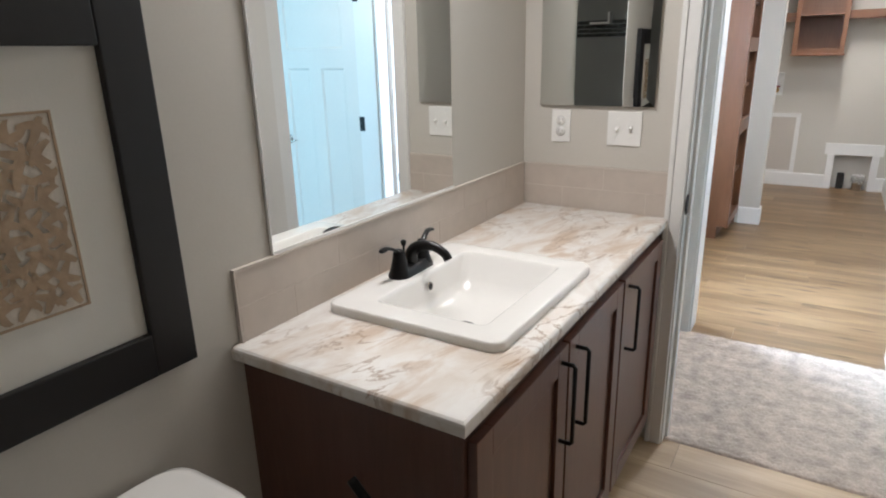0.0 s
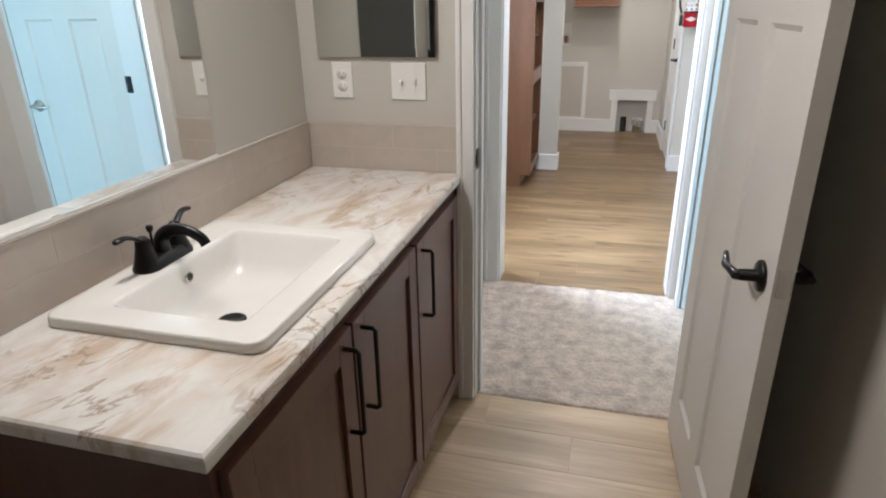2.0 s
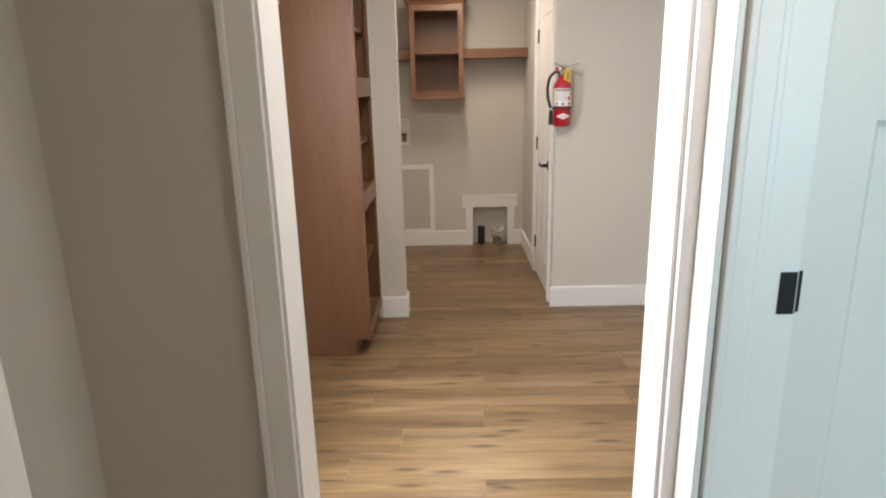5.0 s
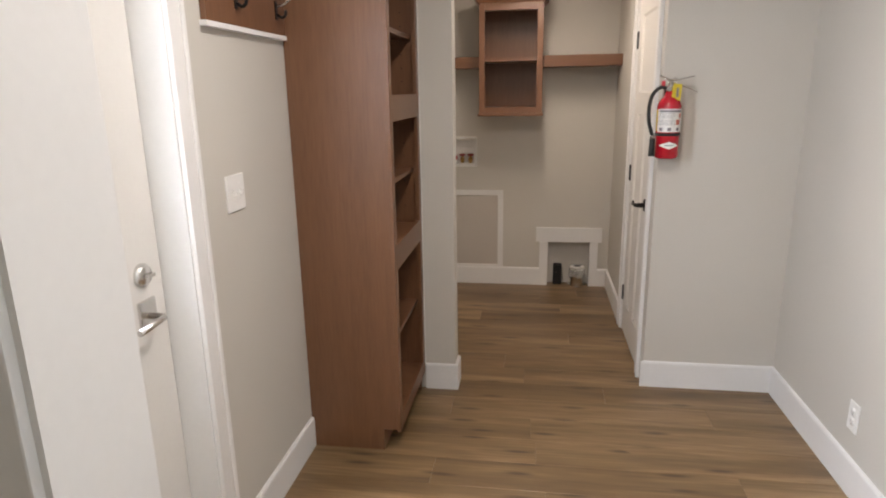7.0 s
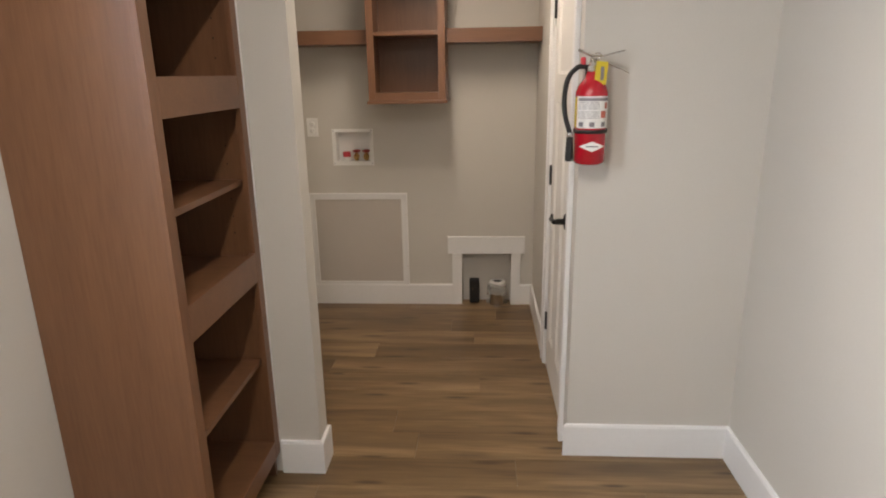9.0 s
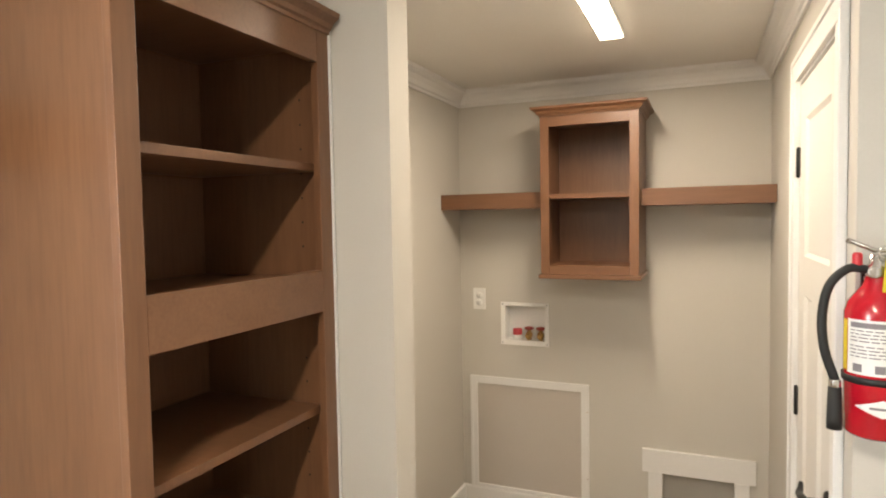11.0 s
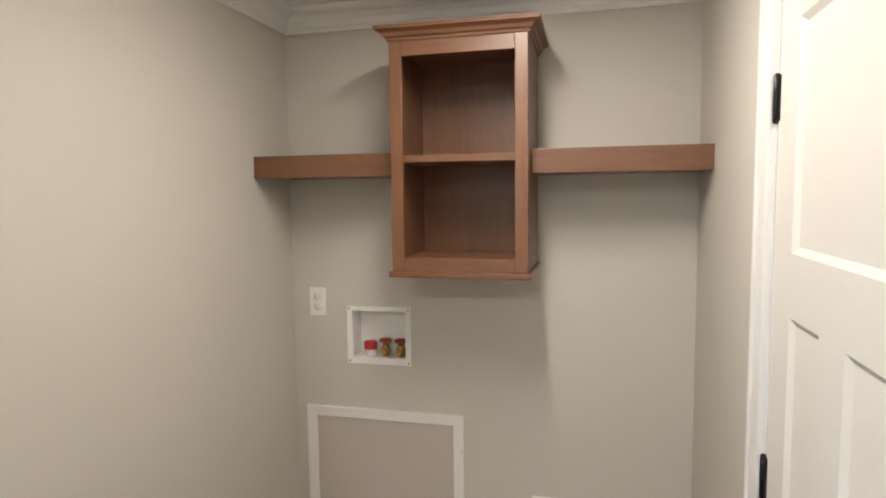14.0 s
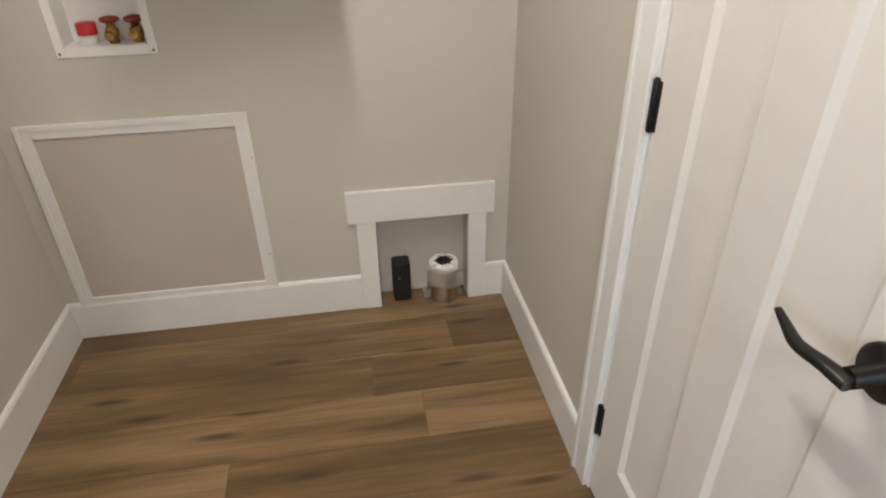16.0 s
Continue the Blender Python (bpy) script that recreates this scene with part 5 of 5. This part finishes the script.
wall_cabinet()
for a, b in ((LX0 + 0.001, -0.270), (0.170, LX1 - 0.001)):
    s = thing("floating_shelf", "thick brown stained floating shelf beside the wall cabinet", "shelf", "laundry shelves")
    part("board", boxes((a, b, 8.176, Y_BACK - 0.001, 1.666, 1.743), bevel=0.0015), M_STAIN_H, s)


def washer_box():
    w = thing("washer_outlet_box", "white recessed washer supply box with two brass valves", "washer box")
    x0, x1, z0, z1 = -0.577, -0.315, 0.942, 1.172
    part("flange", boxes((x0, WB[0] + 0.006, Y_BACK - 0.007, Y_BACK - 0.0004, z0, z1), (WB[1] - 0.006, x1, Y_BACK - 0.007, Y_BACK - 0.0004, z0, z1), (WB[0] + 0.006, WB[1] - 0.006, Y_BACK - 0.0068, Y_BACK - 0.0004, z0, WB[2] + 0.006), (WB[0] + 0.006, WB[1] - 0.006, Y_BACK - 0.0068, Y_BACK - 0.0004, WB[3] - 0.006, z1), bevel=0.002), M_PLASTIC, w)
    d = Y_BACK + 0.085
    part("box", boxes((WB[0] + 0.001, WB[0] + 0.006, Y_BACK, d, WB[2] + 0.001, WB[3] - 0.001), (WB[1] - 0.006, WB[1] - 0.001, Y_BACK, d, WB[2] + 0.001, WB[3] - 0.001), (WB[0] + 0.006, WB[1] - 0.006, Y_BACK, d, WB[2] + 0.001, WB[2] + 0.006), (WB[0] + 0.006, WB[1] - 0.006, Y_BACK, d, WB[3] - 0.006, WB[3] - 0.001), (WB[0] + 0.006, WB[1] - 0.006, d - 0.005, d, WB[2] + 0.006, WB[3] - 0.006)), M_PLASTIC, w)
    part("moulded_step", boxes((-0.475, -0.36, d - 0.009, d - 0.0052, 1.066, 1.090), bevel=0.001), M_PLASTIC, w)
    for sx in (x0 + 0.010, x1 - 0.010):
        for sz in (z0 + 0.011, z1 - 0.011):
            part("screw", lathe(bmesh.new(), [(0.0038, -0.0069), (0.0038, -0.0082), (0.0, -0.0082)], (sx, Y_BACK, sz), "y", 10, False), M_PRINT, w)
    for vx in (-0.432, -0.369):
        y = Y_BACK + 0.035
        v = part("valve", lathe(bmesh.new(), [(0.0, 0.0), (0.014, 0.0), (0.014, 0.014), (0.018, 0.018), (0.018, 0.036), (0.012, 0.040), (0.010, 0.054)], (vx, y, WB[2] + 0.006), seg=18), M_BRASS, w, "brass valve")
        part("spout", lathe(bmesh.new(), [(0.0125, -0.010), (0.0125, -0.030), (0.0085, -0.030), (0.008, -0.022), (0.0, -0.022)], (vx - 0.002, y, WB[2] + 0.030), "y", 16, False), M_BRASS, v)
        part("valve_handle", lathe(bmesh.new(), [(0.0, 0.052), (0.012, 0.052), (0.024, 0.057), (0.027, 0.062), (0.024, 0.067), (0.010, 0.071), (0.0, 0.071)], (vx, y, WB[2] + 0.006), seg=14, cap=False), M_VALVE, v, "dull red valve handle")
    p = part("drain_stub", lathe(bmesh.new(), [(0.022, 0.0), (0.022, 0.026)], (-0.496, Y_BACK + 0.035, WB[2] + 0.006), seg=20), M_PLASTIC, w)
    part("red_cap", lathe(bmesh.new(), [(0.0255, 0.0255), (0.0255, 0.054), (0.023, 0.057), (0.0, 0.057)], (-0.496, Y_BACK + 0.035, WB[2] + 0.006), seg=22, cap=False), M_REDCAP, p, "red plastic cap")


washer_box()


def access_panel():
    a = thing("access_panel", "greige wall access panel framed in white moulding", "access panel")
    x0, x1, z0, z1, w = -0.756, -0.110, 0.1405, 0.761, 0.041
    part("panel", boxes((x0 + w - 0.006, x1 - w + 0.006, Y_BACK - 0.005, Y_BACK - 0.0005, z0 + 0.012, z1 - w + 0.006)), M_PANEL, a)
    y = Y_BACK
    part("frame_side", boxes((x0, x0 + w, y - 0.012, y - 0.0004, z0, z1), (x0, x0 + 0.016, y - 0.016, y - 0.0121, z0, z1), bevel=0.002), M_TRIM, a)
    part("frame_side", boxes((x1 - w, x1, y - 0.012, y - 0.0004, z0, z1), (x1 - 0.016, x1, y - 0.016, y - 0.0121, z0, z1), bevel=0.002), M_TRIM, a)
    part("frame_top", boxes((x0 + w, x1 - w, y - 0.0118, y - 0.0004, z1 - w, z1), (x0 + 0.016, x1 - 0.016, y - 0.0158, y - 0.0119, z1 - 0.016, z1), bevel=0.002), M_TRIM, a)
    part("frame_bottom", boxes((x0 + w, x1 - w, y - 0.0118, y - 0.0004, z0, z0 + 0.020), bevel=0.002), M_TRIM, a)
    for z in (0.62, 0.27):
        part("nail", lathe(bmesh.new(), [(0.003, -0.0122), (0.003, -0.0128), (0.0, -0.0128)], (x1 - 0.008, y - 0.004, z), "y", 8, False), M_CUT, a)


access_panel()
t = thing("recess_trim", "white painted trim with a wide head round the low recess", "trim")
part("leg", boxes((0.178, 0.2435, Y_BACK - 0.018, Y_BACK - 0.0004, 0.0, 0.3555), bevel=0.002), M_TRIM, t)
part("leg", boxes((0.5645, 0.628, Y_BACK - 0.018, Y_BACK - 0.0004, 0.0, 0.3555), bevel=0.002), M_TRIM, t)
part("head", boxes((0.150, 0.655, Y_BACK - 0.019, Y_BACK - 0.0004, 0.356, 0.470), bevel=0.002), M_TRIM, t)

g = thing("gas_stub", "capped black square pipe standing in the low recess", "pipe")
part("post", boxes((0.291, 0.357, Y_BACK + 0.004, Y_BACK + 0.060, 0.0, 0.168), bevel=0.012), M_RUBBER_SHADE, g)
part("vent_stub", boxes((0.312, 0.318, Y_BACK + 0.002, Y_BACK + 0.0045, 0.10, 0.106)), M_CHROME, g)

d = thing("dryer_duct", "shiny metal dryer duct stub with torn white tape", "duct")
dx, dy = 0.478, Y_BACK + 0.006
part("pipe", lathe(bmesh.new(), [(0.050, 0.0), (0.050, 0.095), (0.0515, 0.097), (0.0515, 0.104), (0.050, 0.106), (0.050, 0.150), (0.047, 0.150), (0.047, 0.02), (0.0, 0.02)], (dx, dy, 0), seg=32, cap=False), M_STEEL, d)
bm = bmesh.new()
rng = random.Random(5)
n = 30
up = [bm.verts.new((dx + 0.0525 * math.cos(2 * math.pi * k / n), dy + 0.0525 * math.sin(2 * math.pi * k / n), 0.156 + rng.uniform(-0.002, 0.004))) for k in range(n)]
dn = [bm.verts.new((dx + 0.0535 * math.cos(2 * math.pi * k / n), dy + 0.0535 * math.sin(2 * math.pi * k / n), 0.131 + rng.uniform(-0.007, 0.007))) for k in range(n)]
inn = [bm.verts.new((dx + (0.036 + rng.uniform(-0.014, 0.004)) * math.cos(2 * math.pi * k / n), dy + (0.036 + rng.uniform(-0.014, 0.004)) * math.sin(2 * math.pi * k / n), 0.162 + rng.uniform(-0.003, 0.004))) for k in range(n)]
for k in range(n):
    bm.faces.new((dn[k], dn[(k + 1) % n], up[(k + 1) % n], up[k]))
    bm.faces.new((up[k], up[(k + 1) % n], inn[(k + 1) % n], inn[k]))
part("torn_tape", bm, M_LABEL, d, "crumpled white tape over the rim")
M_FILM = material("clear_film", (0.85, 0.85, 0.83), 0.15, vary=0.02)
M_FILM.node_tree.nodes["Principled BSDF"].inputs["Transmission Weight"].default_value = 0.85
bm = bmesh.new()
for k in range(12):
    u = k / 11
    yy = Y_BACK - 0.050 + 0.004 * math.sin(9 * u)
    bm.verts.new((0.408 + 0.130 * u, yy, 0.078 + 0.006 * math.sin(7 * u)))
    bm.verts.new((0.412 + 0.126 * u, yy + 0.002, 0.152 + 0.007 * math.sin(5 * u + 1)))
bm.verts.ensure_lookup_table()
for k in range(11):
    bm.faces.new([bm.verts[i] for i in (2 * k, 2 * k + 2, 2 * k + 3, 2 * k + 1)])
bmesh.ops.solidify(bm, geom=bm.faces[:], thickness=0.0006)
part("clear_sheet", bm, M_FILM, d, "loose clear plastic sheet taped round the pipe")
# black disc over the duct mouth paints the shade inside the pipe
part("duct_mouth_shade", lathe(bmesh.new(), [(0.040, 0.153), (0.0, 0.153)], (dx, dy, 0), seg=20, cap=False), M_RUBBER_SHADE, d)
part("floor_plate", boxes((0.405, 0.548, Y_BACK + 0.0005, Y_BACK + 0.0742, 0.0015, 0.004)), M_STEEL, d, "thin sheet-metal floor plate")

led = thing("ceiling_light", "slim rectangular white LED ceiling light, lit", "ceiling light")
part("housing", boxes((0.062, 0.152, 7.070, 7.710, H - 0.013, H - 0.0003), bevel=0.002), M_PLASTIC, led)
part("diffuser", boxes((0.066, 0.148, 7.074, 7.706, H - 0.0175, H - 0.0132)), M_LED, led)
led = thing("ceiling_light", "slim rectangular white LED ceiling light, lit", "ceiling light")
part("housing", boxes((0.05, 0.15, 4.62, 5.28, HR - 0.013, HR - 0.0003), bevel=0.002), M_PLASTIC, led)
part("diffuser", boxes((0.054, 0.146, 4.624, 5.276, HR - 0.0175, HR - 0.0132)), M_LED, led)
# made-up fixture to go with the fill light over the carpet
led = thing("ceiling_light", "added short rectangular white LED fixture over the carpet, unseen, lit", "ceiling light")
part("housing", boxes((0.28, 0.62, 3.61, 3.71, H - 0.013, H - 0.0003), bevel=0.002), M_PLASTIC, led)
part("diffuser", boxes((0.284, 0.616, 3.614, 3.706, H - 0.0175, H - 0.0132)), M_LED, led)


# ---- outside ----
setting("ground", boxes((-60, 60, -60, 60, -0.45, -0.40)), M_GRASS, "sunlit lawn outside the door", "lawn")
house = thing("neighbour_house", "low white house with red shutters across the lawn", "house")
part("wall", boxes((-17.0, -11.0, 1.0, 16.0, -0.40, 2.4)), M_TRIM, house)
bm = bmesh.new()
vs = [bm.verts.new(q) for q in ((-17.4, 0.6, 2.4), (-10.6, 0.6, 2.4), (-14, 0.6, 4.2), (-17.4, 16.4, 2.4), (-10.6, 16.4, 2.4), (-14, 16.4, 4.2))]
for q in ((0, 1, 2), (3, 5, 4), (0, 2, 5, 3), (1, 4, 5, 2), (0, 3, 4, 1)):
    bm.faces.new([vs[i] for i in q])
part("roof", bm, M_ROOF, house)
for y in (5.2, 8.6, 11.6):
    w = part("window", boxes((-10.995, -10.95, y - 0.5, y + 0.5, 0.7, 1.9)), M_PRINT, house)
    for s in (-1, 1):
        part("shutter", boxes((-10.995, -10.96, y + s * 0.72 - 0.18, y + s * 0.72 + 0.18, 0.65, 1.95)), M_SIDING, w)


# ---- floors ----
carpet_bm = bmesh.new()
bmesh.ops.create_grid(carpet_bm, x_segments=320, y_segments=150, size=0.5)
cx0, cx1, cy0, cy1 = RX0, 1.6, 3.118, 4.152
for v in carpet_bm.verts:
    x, y = cx0 + (v.co.x + 0.5) * (cx1 - cx0), cy0 + (v.co.y + 0.5) * (cy1 - cy0)
    hgt = 0.006 + 0.0042 * noise.noise((x * 75, y * 75, 0)) + 0.003 * noise.noise((x * 22, y * 22, 3)) + 0.003 * noise.noise((x * 8, y * 8, 5))
    if y < cy0 + 0.004:
        hgt = -0.011
        y += 0.010 * noise.noise((x * 30, 0, 7))
    elif y < cy0 + 0.013:
        hgt = 0.004 + 0.003 * noise.noise((x * 70, 2, 1))
        y += 0.010 * noise.noise((x * 30, 0, 7))
    v.co = (x, y, hgt)
for f in carpet_bm.faces:
    f.smooth = True
setting("carpet", carpet_bm, M_CARPET, "beige short-pile carpet", "carpet")
setting("carpet_bedroom", boxes((1.6, 4.2, 0.3, 4.152, -0.011, 0.004), (BX1 + 0.1, 1.6, 0.3, 3.118, -0.011, 0.004)), M_CARPET, "beige short-pile bedroom carpet", "carpet")


def plank_floor(name, label, x0, x1, y0, y1, mat, width, length, keep, seed):
    """Planks along x in staggered rows, each one an object over a dark bed."""
    base = setting(name, boxes((x0, x1, y0, y1, -0.0118, -0.006)), M_SUBFLOOR, label, "floor")
    rng = random.Random(seed)
    shared = {}
    y, row = y0, 0
    while y < y1 - 0.01:
        w = min(width, y1 - y)
        u = x0 - rng.uniform(0.05, 1.0) * length
        while u < x1:
            a, b = max(u, x0), min(u + length, x1)
            u += length
            if b - a < 0.03 or not keep(a, b, y, y + w):
                continue
            key = (round(b - a, 4), round(w, 4))
            if key not in shared:
                g, c = 0.0004, 0.0012
                L, W = b - a, w
                bm = bmesh.new()
                lo = [bm.verts.new(q) for q in ((g, g, -0.006), (L - g, g, -0.006), (L - g, W - g, -0.006), (g, W - g, -0.006))]
                md = [bm.verts.new(q) for q in ((g, g, -0.0006), (L - g, g, -0.0006), (L - g, W - g, -0.0006), (g, W - g, -0.0006))]
                hi = [bm.verts.new(q) for q in ((c, c, 0), (L - c, c, 0), (L - c, W - c, 0), (c, W - c, 0))]
                for p, q in ((lo, md), (md, hi)):
                    for i in range(4):
                        bm.faces.new((p[i], p[(i + 1) % 4], q[(i + 1) % 4], q[i]))
                bm.faces.new(hi)
                shared[key] = mesh_of("plank", bm, mat)
            ob = new("plank", shared[key])
            ob.parent = base
            ob.location = (a, y, 0)
        y += width
        row += 1


plank_floor("floor_bath", "pale oak-look vinyl plank bathroom floor", BX0, BX1, 0.76, 3.121, M_PLANK_BATH, 0.182, 1.22, lambda a, b, c, d: True, 2)
plank_floor("floor_room", "warm oak-look vinyl plank floor", RX0 - 0.1, 3.2, 4.153, Y_BACK + 0.076, M_PLANK, 0.182, 1.22, lambda a, b, c, d: not (c > 6.9 and a > LX1 + 0.1) and not (c > 5.4 and a > RX1 + 0.1), 7)
